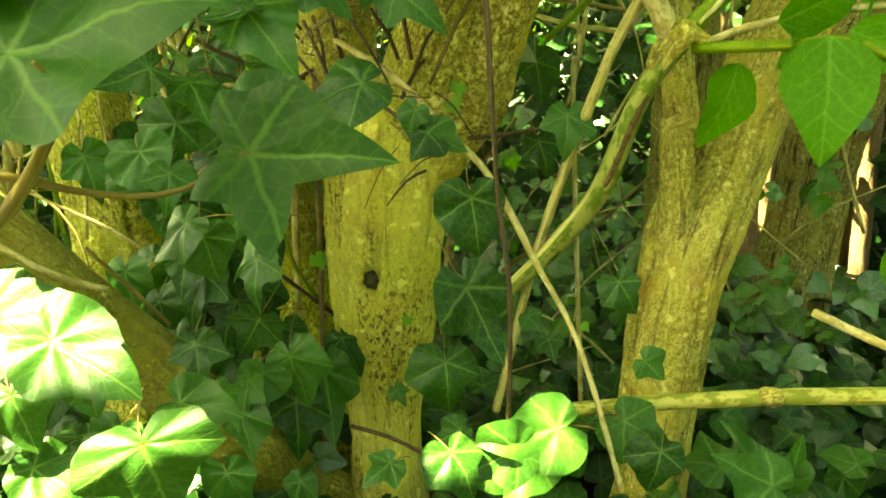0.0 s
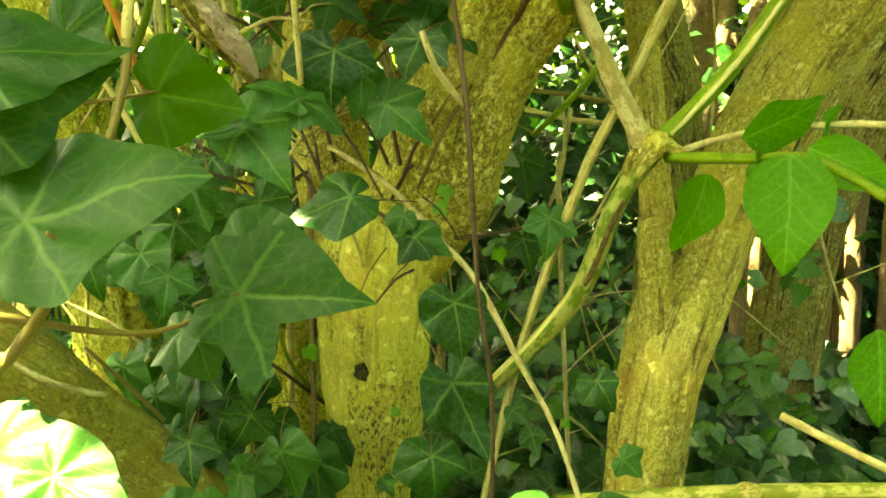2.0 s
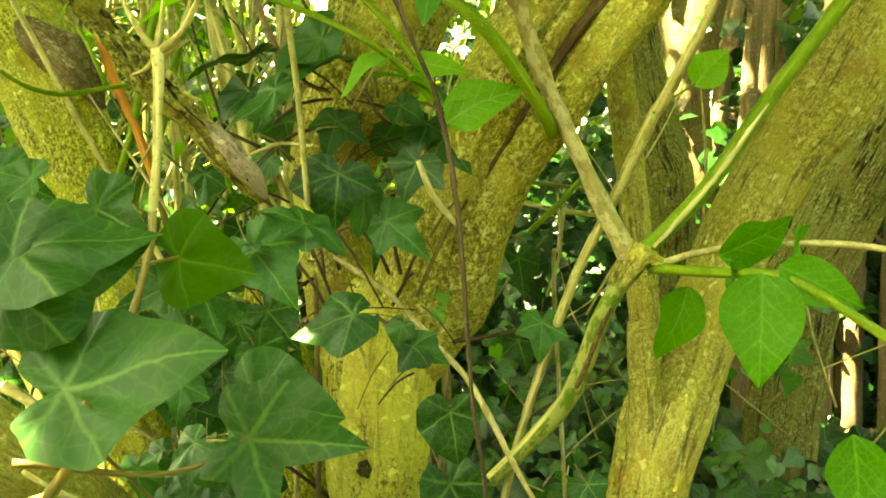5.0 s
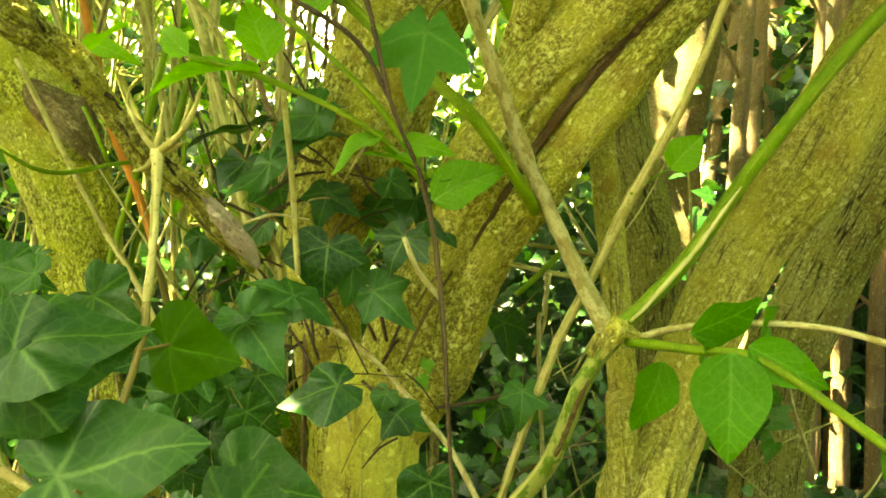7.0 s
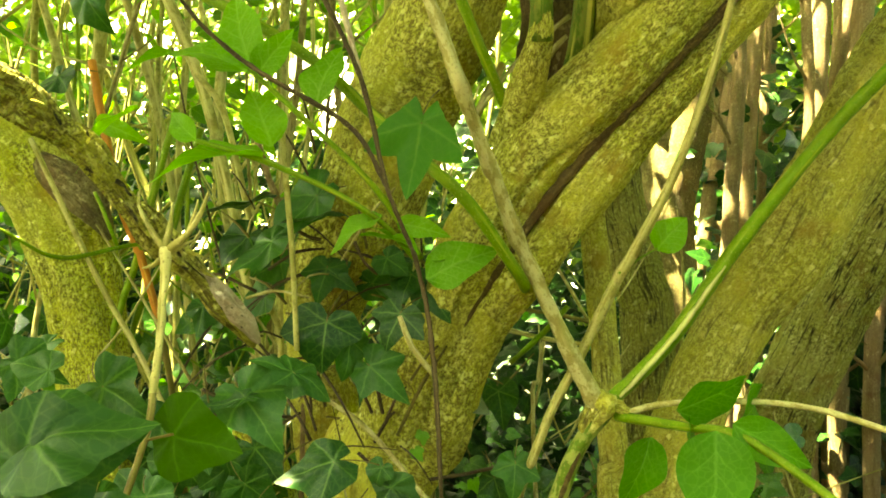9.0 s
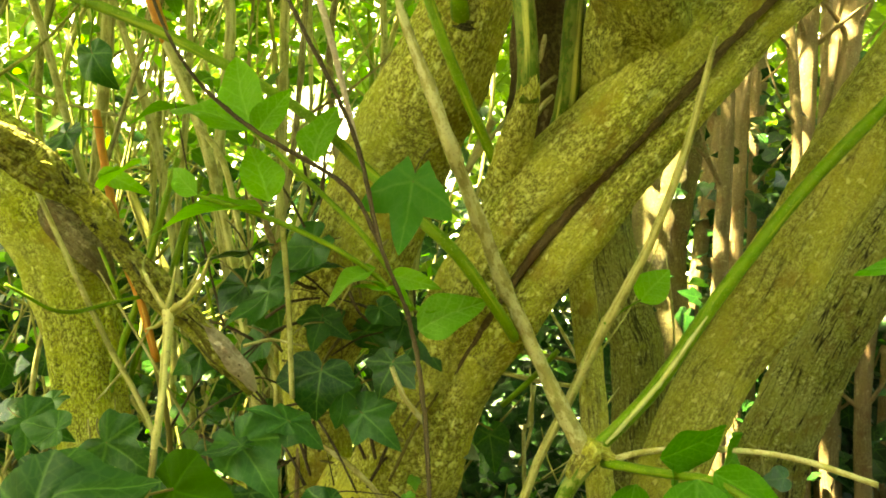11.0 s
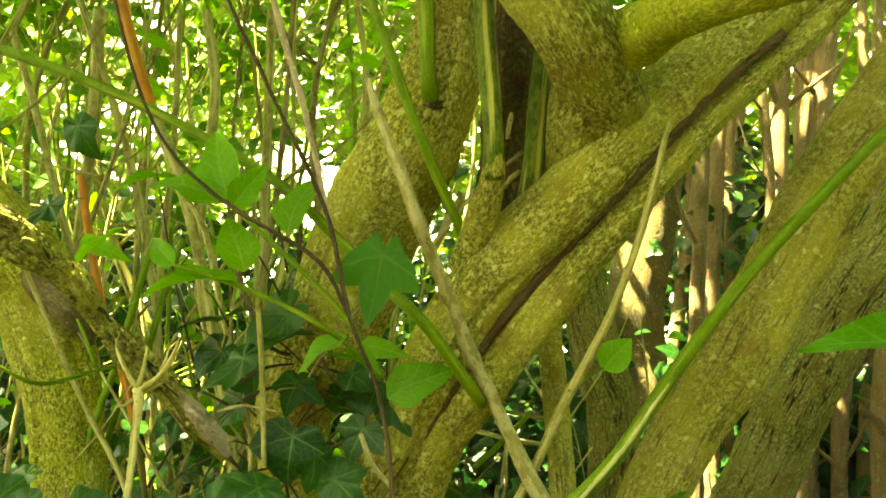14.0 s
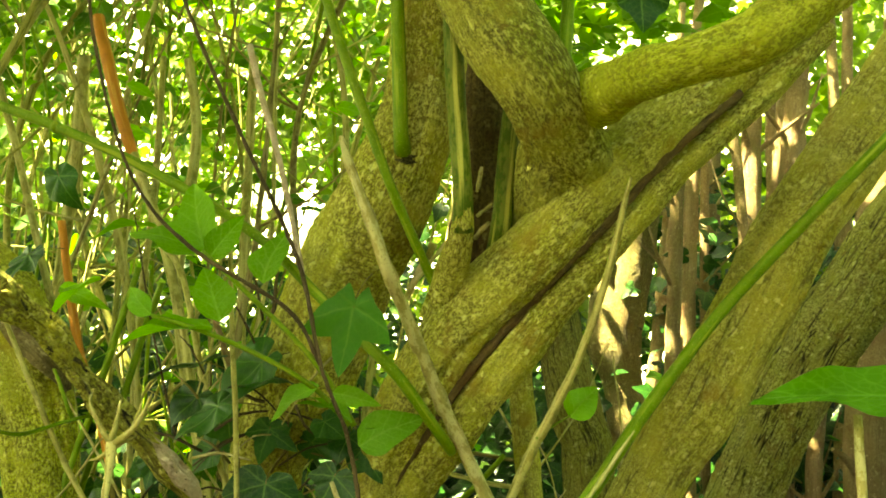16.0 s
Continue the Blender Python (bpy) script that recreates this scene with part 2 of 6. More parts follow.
DARK_RIND = rind("dark_twig_rind", (0.055, 0.038, 0.017), (0.10, 0.07, 0.032), (0.20, 0.16, 0.09), 0.3, 0.8, 0.3)
CANE_TAN = rind("tan_cane_rind", (0.30, 0.27, 0.075), (0.50, 0.45, 0.17), (0.10, 0.075, 0.025), 0.4, 0.75, 0.6)
CANE_OLIVE = rind("olive_cane_rind", (0.19, 0.19, 0.035), (0.36, 0.33, 0.10), (0.10, 0.075, 0.025), 0.35, 0.75, 0.6)
CANE_BROWN = rind("brown_cane_rind", (0.16, 0.12, 0.04), (0.30, 0.25, 0.10), (0.06, 0.045, 0.02), 0.35, 0.8, 0.6)
CREAM = rind("cream_streak_rind", (0.52, 0.50, 0.17), (0.62, 0.58, 0.26), (0.30, 0.28, 0.08), 0.3, 0.75, 0.4)
CANE_ORANGE = rind("orange_cane_rind", (0.52, 0.20, 0.03), (0.56, 0.28, 0.06), (0.15, 0.07, 0.02), 0.3, 0.6)
ROD_RIND = rind("patchy_yellow_rind", (0.22, 0.25, 0.035), (0.46, 0.43, 0.12), (0.12, 0.09, 0.02), 0.1, 0.7, 0.8)
STALK_BROWN = rind("brown_stalk_rind", (0.16, 0.13, 0.03), (0.24, 0.20, 0.06), (0.12, 0.07, 0.03), 0.3, 0.6)
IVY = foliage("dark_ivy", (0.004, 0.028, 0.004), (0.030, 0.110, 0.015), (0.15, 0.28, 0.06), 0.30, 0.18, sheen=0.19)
IVY_NEAR = foliage("mid_green_ivy", (0.014, 0.060, 0.008), (0.026, 0.092, 0.012), (0.15, 0.27, 0.06), 0.38, 0.32, sheen=0.22)
BRIGHT = foliage("bright_green_leaf", (0.050, 0.18, 0.010), (0.080, 0.24, 0.014), (0.17, 0.38, 0.06), 0.45, 0.4, (0.0,))
# paler copy of the far leaf: sunlight on the hedge is put into colour
HEDGE = foliage("painted_sunlit_hedge_leaf", (0.085, 0.135, 0.040), (0.175, 0.240, 0.072), (0.13, 0.20, 0.05), 0.55, 0.55, (0.0,))
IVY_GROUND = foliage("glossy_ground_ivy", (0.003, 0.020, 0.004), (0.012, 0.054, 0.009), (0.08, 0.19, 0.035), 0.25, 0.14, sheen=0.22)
YOUNG = foliage("yellow_green_leaf", (0.11, 0.28, 0.018), (0.16, 0.35, 0.03), (0.26, 0.46, 0.10), 0.45, 0.45, (0.0,))
FAR = foliage("far_leaf", (0.030, 0.076, 0.010), (0.066, 0.135, 0.017), (0.07, 0.13, 0.028), 0.55, 0.55, (0.0,))


def soil_material():
    m = Nodes("leaf_litter_soil")
    spot = m.node("TexCoord").outputs["Object"]
    crumbs = m.noise(spot, 90.0, 6.0, 0.75)
    patch = m.noise(spot, 5.0, 4.0, 0.6)
    col = m.mix(m.ramp(crumbs, 0.4, 0.65), (0.018, 0.012, 0.006), (0.07, 0.048, 0.014))
    col = m.mix(m.math("MULTIPLY", m.ramp(patch, 0.45, 0.65), 0.5), col, (0.05, 0.06, 0.015))
    m.put(m.bsdf.inputs["Base Color"], col)
    m.put(m.bsdf.inputs["Roughness"], 0.95)
    m.put(m.bsdf.inputs["Normal"], m.node("Bump", Strength=0.9, Distance=0.02, Height=crumbs).outputs[0])
    return m.mat


SOIL = soil_material()

# ---- builders ----


def glide(points, step):
    """A smooth line through the points (x, y, z, r), with a place about every step metres."""
    p = np.array(points, float)
    p = np.vstack([2 * p[0] - p[1], p, 2 * p[-1] - p[-2]])
    out = []
    for i in range(1, len(p) - 2):
        a, b, c, d = p[i - 1 : i + 3]
        count = max(2, int(np.linalg.norm(c[:3] - b[:3]) / step))
        for k in range(count):
            s = k / count
            out.append(0.5 * (2 * b + (c - a) * s + (2 * a - 5 * b + 4 * c - d) * s**2 + (3 * b - a - 3 * c + d) * s**3))
    out.append(p[-2])
    return np.array(out)


def tube(points, around=10, step=0.02, lump=0.0, ridge=0.0, flutes=9.0, seed=0.0, dents=(), furrows=0, cap=True):
    """A limb's skin as a bmesh. lump: swellings, ridge: lengthwise ridges, as parts of the radius. dents: (place, reach, depth). furrows: how many long cracks."""
    line = glide(points, step)
    bm = bmesh.new()
    uv = bm.loops.layers.uv.new("UVMap")
    side = None
    rings, run, runs = [], 0.0, []
    mean = float(np.mean(line[:, 3]))
    for i, (*place, r) in enumerate(line):
        place = Vector(place)
        ahead = Vector(line[min(i + 1, len(line) - 1)][:3]) - Vector(line[max(i - 1, 0)][:3])
        ahead.normalize()
        if side is None:
            side = ahead.orthogonal().normalized()
        side = (side - ahead * side.dot(ahead)).normalized()
        other = ahead.cross(side)
        if i:
            run += (place - Vector(line[i - 1][:3])).length
        runs.append(run)
        ring = []
        for k in range(around):
            a = 2 * math.pi * k / around
            way = side * math.cos(a) + other * math.sin(a)
            grow = 1.0
            if lump:
                grow += lump * noise.noise((place + way * r) * (0.35 / mean) + Vector((seed, 0, 0)))
            if ridge:
                twist = a + run * 1.2
                grow += ridge * noise.noise((math.cos(twist) * flutes / 3, math.sin(twist) * flutes / 3, run * 9.0 + seed))
                grow += 0.02 * noise.noise((place + way * r) * 90.0)
                grow += 0.4 * ridge * noise.noise((math.cos(twist) * flutes, math.sin(twist) * flutes, run * 30.0 + seed))
            for j in range(furrows):
                turn = 2 * math.pi * j / furrows + 0.9 * noise.noise((run * 2.5, j * 3.7, seed)) + 0.25 * noise.noise((run * 14.0, j * 5.1, seed))
                off = (a - turn + math.pi) % (2 * math.pi) - math.pi
                deep = max(0.0, 0.5 + 1.2 * noise.noise((run * 6.0, j * 2.3, seed + 4)))
                grow -= 0.2 * deep * math.exp(-((off / 0.06) ** 2)) - 0.03 * deep * math.exp(-((off / 0.22) ** 2))
            spot = place + way * r * grow
            for where, reach, depth in dents:
                gap = (spot - Vector(where)).length / reach
                if gap < 1:
                    spot -= way * depth * (1 - gap * gap) ** 2
            ring.append(bm.verts.new(spot))
        rings.append(ring)
    girth = 2 * math.pi * mean
    for i in range(len(rings) - 1):
        for k in range(around):
            n = (k + 1) % around
            f = bm.faces.new((rings[i][k], rings[i][n], rings[i + 1][n], rings[i + 1][k]))
            f.smooth = True
            for loop, (u, v) in zip(f.loops, ((k, i), (k + 1, i), (k + 1, i + 1), (k, i + 1))):
                loop[uv].uv = (u / around * girth, runs[v])
    if cap:
        bm.faces.new(rings[-1])
        bm.faces.new(rings[0][::-1])
    return bm


def part(name, bm, material, parent=None, label=""):
    """Links a bmesh as one mesh object under a thing or a part."""
    mesh = bpy.data.meshes.new(name)
    bm.to_mesh(mesh)
    bm.free()
    mesh.materials.append(material)
    ob = new(name, mesh)
    if parent:
        ob.parent = parent
        ob.matrix_parent_inverse = parent.matrix_basis.inverted()
    return tagged(ob, label)


def thing(name, at, label, category, group="", kind=""):
    ob = new(name)
    ob.empty_display_size = 0.02
    ob.matrix_basis = Matrix.Translation(at)
    return tagged(ob, label, category, group, kind)


def limb(name, points, material, parent, label="", r=None, **kind):
    """A limb with bark under a plant."""
    kind.setdefault("seed", round(points[0][0] * 37 + points[0][2] * 11, 2))
    return part(name, tube(points, **kind), material, parent, label)


def stick(name, points, material, label, category="twig", group="", **kind):
    """A loose or rooted single stem, as a thing of its own."""
    kind.setdefault("lump", 0.25)
    kind.setdefault("around", 8)
    kind.setdefault("step", 0.015)
    ob = part(name, tube(points, **kind), material)
    return tagged(ob, label, category, group)


# ---- leaf shapes ----


def ivy_outline(marks, bulge=0.045):
    """The blade's reach at every angle from its middle vein, from marks (angle, reach) in order from -pi to pi, joined by edges that bulge outwards."""
    spots = [(r * math.sin(a), r * math.cos(a)) for a, r in marks]
    angles, reach = [], []
    for (x0, y0), (x1, y1), (a0, _), (a1, _) in zip(spots, spots[1:], marks, marks[1:]):
        nx, ny = -(y1 - y0), x1 - x0
        if nx * (x0 + x1) + ny * (y0 + y1) < 0:
            nx, ny = -nx, -ny
        cx, cy = (x0 + x1) / 2 + nx * bulge * 2, (y0 + y1) / 2 + ny * bulge * 2
        for k in range(12):
            s = k / 12
            x, y = (1 - s) ** 2 * x0 + 2 * s * (1 - s) * cx + s * s * x1, (1 - s) ** 2 * y0 + 2 * s * (1 - s) * cy + s * s * y1
            a = min(max(math.atan2(x, y), a0), a1) if k else a0
            angles.append(max(a, angles[-1] + 1e-4) if angles else a)
            reach.append(math.hypot(x, y))
    angles.append(math.pi)
    reach.append(marks[-1][1])
    return angles, reach


def ivy_marks(lobe=1.1, deep=0.56, side=0.68, back=0.5, wild=0.0):
    """Marks of a common five-lobed leaf. lobe: where the side lobes point, deep: how far the clefts reach out, wild: lopsidedness."""
    left, right = 1 - 0.12 * wild, 1 + 0.12 * wild
    half = ((0.5 * lobe, deep), (lobe, side), (lobe + 0.48, 0.86 * deep + 0.02), (lobe + 0.98, back), (2.75, 0.36))
    return [(-math.pi, 0.1)] + [(-a, r * left) for a, r in half[::-1]] + [(0.0, 1.0)] + [(a, r * right) for a, r in half] + [(math.pi, 0.1)]


def ivy_blade(angles, rings, marks=None, wild=0.0, droop=0.22, fold=0.16, wave=0.04, bulge=0.045):
    """Points, faces and map of an ivy leaf one long, its stalk at the origin and its tip at (0, 1)."""
    outline = ivy_outline(marks or ivy_marks(wild=wild), bulge)
    points, faces, flat = [(0.0, 0.0, 0.0)], [], [(0.0, 0.0)]
    for q in range(1, rings + 1):
        f = (q / rings) ** 0.8
        for k in range(angles):
            a = 2 * math.pi * (k + 0.5) / angles - math.pi if angles % 2 else 2 * math.pi * k / angles - math.pi
            r = f * (float(np.interp(a, *outline)) + 0.008 * math.sin(9 * a + 4 * wild))
            x, y = r * math.sin(a), r * math.cos(a)
            z = -droop * (r * r) + fold * abs(x) * (0.6 + wild * 0.3) + wave * r * math.sin(7 * a + 3 * wild) + wave * math.sin(6 * y + 5 * wild)
            points.append((x, y, z))
            flat.append((x, y))
    for k in range(angles):
        n = (k + 1) % angles
        faces.append((0, 1 + n, 1 + k))
        for q in range(rings - 1):
            b = 1 + q * angles
            faces.append((b + k, b + n, b + angles + n, b + angles + k))
    return points, faces, flat


def oval_blade(steps, across, width=0.3, droop=0.2, fold=0.15, wave=0.02, wild=0.0):
    """The same for an oval leaf with a pointed tip."""
    points, faces, flat = [], [], []
    for i in range(steps + 1):
        v = i / steps
        half = width * (math.sin(math.pi * v**0.8) ** 0.85) * (1 - 0.25 * v) + 0.004
        for k in range(-across, across + 1):
            x = half * k / across
            z = -droop * v * v + fold * abs(x) + wave * math.sin(11 * v + 4 * wild) * abs(k) / across
            points.append((x, v, z))
            flat.append((x, v))
    row = 2 * across + 1
    for i in range(steps):
        for k in range(row - 1):
            faces.append((i * row + k, i * row + k + 1, (i + 1) * row + k + 1, (i + 1) * row + k))
    return points, faces, flat


def leaf_mesh(name, shape, material):
    points, faces, flat = shape
    mesh = bpy.data.meshes.new(name)
    mesh.from_pydata(points, [], faces)
    layer = mesh.uv_layers.new(name="UVMap")
    for loop in mesh.loops:
        layer.data[loop.index].uv = flat[loop.vertex_index]
    for p in mesh.polygons:
        p.use_smooth = True
    mesh.materials.append(material)
    return mesh


def stalk_mesh(name, material, long=0.7, thick=0.011):
    line = [(0, 0.01, 0, thick), (0.02, -0.25 * long, -0.12 * long, thick), (0, -0.65 * long, -0.4 * long, thick), (-0.03, -long, -0.8 * long, thick * 1.2)]
    bm = tube(line, 6, 0.12)
    mesh = bpy.data.meshes.new(name)
    bm.to_mesh(mesh)
    bm.free()
    mesh.materials.append(material)
    return mesh


IVY_KINDS = (  # lobe, deep, side, back, wild, droop, fold
    (1.12, 0.58, 0.70, 0.48, -1.0, 0.25, 0.20), (1.0, 0.52, 0.62, 0.42, 0.3, 0.10, 0.28), (1.2, 0.66, 0.74, 0.55, 1.0, 0.40, 0.12),
    (1.06, 0.50, 0.66, 0.44, -0.4, 0.18, 0.05), (1.3, 0.70, 0.66, 0.50, 0.7, 0.30, 0.30), (0.95, 0.60, 0.56, 0.50, -0.7, 0.12, 0.16))
IVY_MESHES = [leaf_mesh("ivy_blade", ivy_blade(64, 5, ivy_marks(*k[:5]), k[4], k[5], k[6], 0.05), IVY) for k in IVY_KINDS]
NEAR_MARKS = (
    [(-math.pi, 0.1), (-2.6, 0.36), (-2.1, 0.50), (-1.75, 0.44), (-1.25, 0.58), (-0.6, 0.48), (0.0, 1.0), (0.55, 0.38), (1.28, 0.76), (1.85, 0.36), (2.35, 0.50), (2.75, 0.34), (math.pi, 0.12)],
    [(-math.pi, 0.1), (-2.5, 0.40), (-1.95, 0.52), (-1.35, 0.56), (-0.7, 0.60), (0.0, 1.0), (0.55, 0.62), (0.95, 0.60), (1.35, 0.56), (1.9, 0.46), (2.6, 0.34), (math.pi, 0.1)],
    ivy_marks(1.1, 0.60, 0.66, 0.5, 0.1))
NEAR_MESHES = [leaf_mesh("near_ivy_blade", ivy_blade(104, 8, NEAR_MARKS[k], (-0.6, 0.7, 0.1)[k], 0.14 + 0.06 * k, 0.16, 0.05, (0.05, 0.06, 0.05)[k]), IVY_NEAR) for k in range(3)]
BRIGHT_MESHES = [leaf_mesh("oval_blade", oval_blade(14, 3, 0.40 + 0.05 * k, 0.2 + 0.12 * k, 0.22, 0.05, k), BRIGHT) for k in range(3)]
YOUNG_MESHES = [leaf_mesh("young_blade", oval_blade(10, 3, 0.24 + 0.06 * k, 0.3 + 0.12 * k, 0.32, 0.05, k), YOUNG) for k in range(3)]
SPRIG = foliage("pale_young_ivy", (0.10, 0.26, 0.03), (0.14, 0.32, 0.04), (0.2, 0.38, 0.1), 0.45, 0.4)
# lighter copy of the ivy green: sunlight on one leaf is put into colour
LIT = foliage("painted_lit_ivy", (0.045, 0.16, 0.018), (0.065, 0.20, 0.024), (0.15, 0.29, 0.06), 0.42, 0.45)
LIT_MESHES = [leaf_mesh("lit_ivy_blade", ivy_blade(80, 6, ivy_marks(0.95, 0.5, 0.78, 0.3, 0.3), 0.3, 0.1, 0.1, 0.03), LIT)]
SPRIG_MESHES = [leaf_mesh("sprig_blade", ivy_blade(40, 3, None, 0.2), SPRIG)]
STALK = stalk_mesh("stalk", STALK_BROWN)


def leaf_pose(base, tip, wide=1.0, roll=0.0, face=(0.0, -0.85, 0.5)):
    """A leaf from its stalk's end to its tip. roll: degrees round its middle vein, from facing the way it faces by itself."""
    base, tip = Vector(base), Vector(tip)
    along = tip - base
    size = along.length
    along.normalize()
    up = Vector(face)
    up = (up - along * up.dot(along)).normalized()
    up = Matrix.Rotation(radians(roll), 3, along) @ up
    across = along.cross(up)
    m = Matrix((across * size * wide, along * size, up * size)).transposed().to_4x4()
    m.translation = base
    return m


def leaf(plant, meshes, base, tip, wide=1.0, roll=0.0, stalk=STALK, label="", pick=None):
    mesh = meshes[(int(abs(base[0] * 977 + base[2] * 613)) if pick is None else pick) % len(meshes)]
    ob = new("leaf", mesh)
    ob.parent = plant
    ob.matrix_parent_inverse = plant.matrix_basis.inverted()
    ob.matrix_basis = leaf_pose(base, tip, wide, roll)
    if stalk:
        s = new("stalk", stalk)
        s.parent = ob
    return tagged(ob, label)


def leaf_mass(name, shape, places, material, parent=None):
    """Many leaves in one mesh. places: poses."""
    points, faces, flat = shape
    base = np.array([(*p, 1.0) for p in points])
    n, count = len(points), len(places)
    at = np.array([np.array(m) for m in places])
    where = np.einsum("kij,nj->kni", at, base)[:, :, :3].reshape(-1, 3)
    sizes = [len(f) for f in faces]
    idx = np.concatenate([np.array(f) for f in faces])
    loops = (idx[None, :] + n * np.arange(count)[:, None]).ravel()
    starts = np.concatenate([[0], np.cumsum(sizes)[:-1]])
    mesh = bpy.data.meshes.new(name)
    mesh.vertices.add(n * count)
    mesh.vertices.foreach_set("co", where.ravel())
    mesh.loops.add(len(loops))
    mesh.loops.foreach_set("vertex_index", loops.astype(np.int32))
    mesh.polygons.add(len(faces) * count)
    mesh.polygons.foreach_set("loop_start", (starts[None, :] + len(idx) * np.arange(count)[:, None]).ravel().astype(np.int32))
    mesh.polygons.foreach_set("use_smooth", np.ones(len(faces) * count, bool))
    layer = mesh.uv_layers.new(name="UVMap")
    layer.data.foreach_set("uv", np.array(flat)[loops % n].ravel())
    mesh.update(calc_edges=True)
    mesh.validate()
    mesh.materials.append(material)
    ob = new(name, mesh)
    if parent:
        ob.parent = parent
    return ob


def any_pose(rng, at, size, lean=0.6, up=(0, 0, 1)):
    """A leaf at a place, turned anyhow, its face about up."""
    yaw = rng.uniform(0, 2 * math.pi)
    face = Vector(up) + Vector((rng.gauss(0, lean), rng.gauss(0, lean), rng.gauss(0, lean * 0.5)))
    face.normalize()
    along = Vector((math.cos(yaw), math.sin(yaw), rng.gauss(-0.2, 0.3)))
    along = (along - face * along.dot(face)).normalized()
    across = along.cross(face)
    m = Matrix((across * size, along * size, face * size)).transposed().to_4x4()
    m.translation = at
    return m


# ---- ground ----


def ground_height(x, y):
    near = math.exp(-((x * x + (y - 2) ** 2) / 30))
    return near * (0.05 * noise.noise((x * 1.3, y * 1.3, 0)) + 0.02 * noise.noise((x * 6, y * 6, 3)))


def ground_sheet():
    bm = bmesh.new()
    marks = sorted({round(s * v, 3) for s in (-1, 1) for v in [0.08 * k for k in range(50)] + [4.5, 5.5, 7, 10, 16, 30, 80, 300]})
    rows = [[bm.verts.new((x, y + 2, ground_height(x, y + 2))) for x in marks] for y in marks]
    for a, b in zip(rows, rows[1:]):
        for k in range(len(marks) - 1):
            bm.faces.new((a[k], a[k + 1], b[k + 1], b[k])).smooth = True
    ob = part("ground", bm, SOIL)
    return tagged(ob, "dark soil with leaf litter under ivy", "ground", kind="structure")


ground_sheet()

# ---- the middle tree ----
tree = thing("tree", (-0.05, 1.05, 0.0), "pale yellow-green barked shrub tree with twisted leaning limbs, overgrown with ivy", "tree")
limb("trunk", [(-0.03, 1.06, -0.05, 0.05), (-0.044, 1.050, 0.073, 0.0487), (-0.048, 1.050, 0.159, 0.0452), (-0.052, 1.050, 0.250, 0.0560), (-0.055, 1.050, 0.352, 0.0670), (-0.054, 1.050, 0.438, 0.0716), (-0.051, 1.050, 0.493, 0.0744), (-0.047, 1.050, 0.541, 0.0656), (-0.038, 1.060, 0.595, 0.0478)],
     BARK_PALE, tree, "pale yellow bark with dark speckles and a knot hole", around=72, step=0.006, lump=0.1, ridge=0.07, dents=(((-0.062, 0.985, 0.370), 0.02, 0.016),))
limb("knot", [(-0.063, 1.000, 0.365, 0.0134), (-0.062, 0.984, 0.369, 0.0112), (-0.061, 0.980, 0.369, 0.0059)], BARK_KNOT, tree, "small dark rotten knot", around=20, step=0.003, lump=0.6, ridge=0.4)
limb("limb", [(-0.048, 1.070, 0.406, 0.0427), (-0.032, 1.060, 0.514, 0.0540), (0.012, 1.000, 0.624, 0.0543), (0.050, 0.955, 0.723, 0.0501), (0.097, 0.910, 0.831, 0.0503), (0.170, 0.865, 0.946, 0.0475), (0.265, 0.820, 1.045, 0.0453), (0.362, 0.810, 1.158, 0.0455), (0.466, 0.810, 1.260, 0.0439), (0.610, 0.810, 1.393, 0.0431)],
     BARK_MOSS, tree, "thick leaning limb with mossy speckled bark", around=96, furrows=3, step=0.007, lump=0.1, ridge=0.06)
limb("limb", [(-0.026, 1.060, 0.472, 0.0419), (0.047, 1.000, 0.581, 0.0403), (0.097, 0.930, 0.712, 0.0326), (0.171, 0.875, 0.820, 0.0285), (0.247, 0.845, 0.923, 0.0246), (0.333, 0.815, 1.030, 0.0214), (0.433, 0.810, 1.151, 0.0209), (0.523, 0.810, 1.236, 0.0204), (0.637, 0.810, 1.356, 0.0193)],
     BARK_MOSS, tree, "thin strand of limb fused along a dark groove", around=40, step=0.007, lump=0.14, ridge=0.16)
limb("groove", [(0.070, 0.925, 0.686, 0.0022), (0.096, 0.896, 0.749, 0.0043), (0.156, 0.857, 0.853, 0.0056), (0.234, 0.829, 0.953, 0.0063), (0.316, 0.795, 1.045, 0.0061), (0.428, 0.784, 1.172, 0.0061), (0.511, 0.784, 1.249, 0.0062)], BARK_WOUND, tree, "dark brown wood bared in the groove", around=14, step=0.006, lump=0.5, ridge=0.4)
limb("limb", [(-0.075, 1.080, 0.431, 0.0378), (-0.110, 1.100, 0.558, 0.0459), (-0.115, 1.050, 0.738, 0.0525), (-0.068, 0.980, 0.853, 0.0696), (-0.001, 0.930, 1.022, 0.0726), (0.057, 0.870, 1.125, 0.0638), (0.092, 0.840, 1.223, 0.0555), (0.106, 0.820, 1.376, 0.0512)],
     BARK_MOSS, tree, "limb leaning behind the main fork", around=56, step=0.008, lump=0.12, ridge=0.07)
limb("limb", [(0.353, 0.860, 1.127, 0.0307), (0.304, 0.800, 1.149, 0.0453), (0.267, 0.745, 1.177, 0.0489), (0.237, 0.700, 1.213, 0.0485), (0.194, 0.690, 1.272, 0.0500), (0.148, 0.690, 1.352, 0.0509), (0.099, 0.700, 1.441, 0.0495)],
     BARK_SHADY, tree, "limb crossing in front of the leaning limb", around=56, step=0.007, lump=0.14, ridge=0.06)
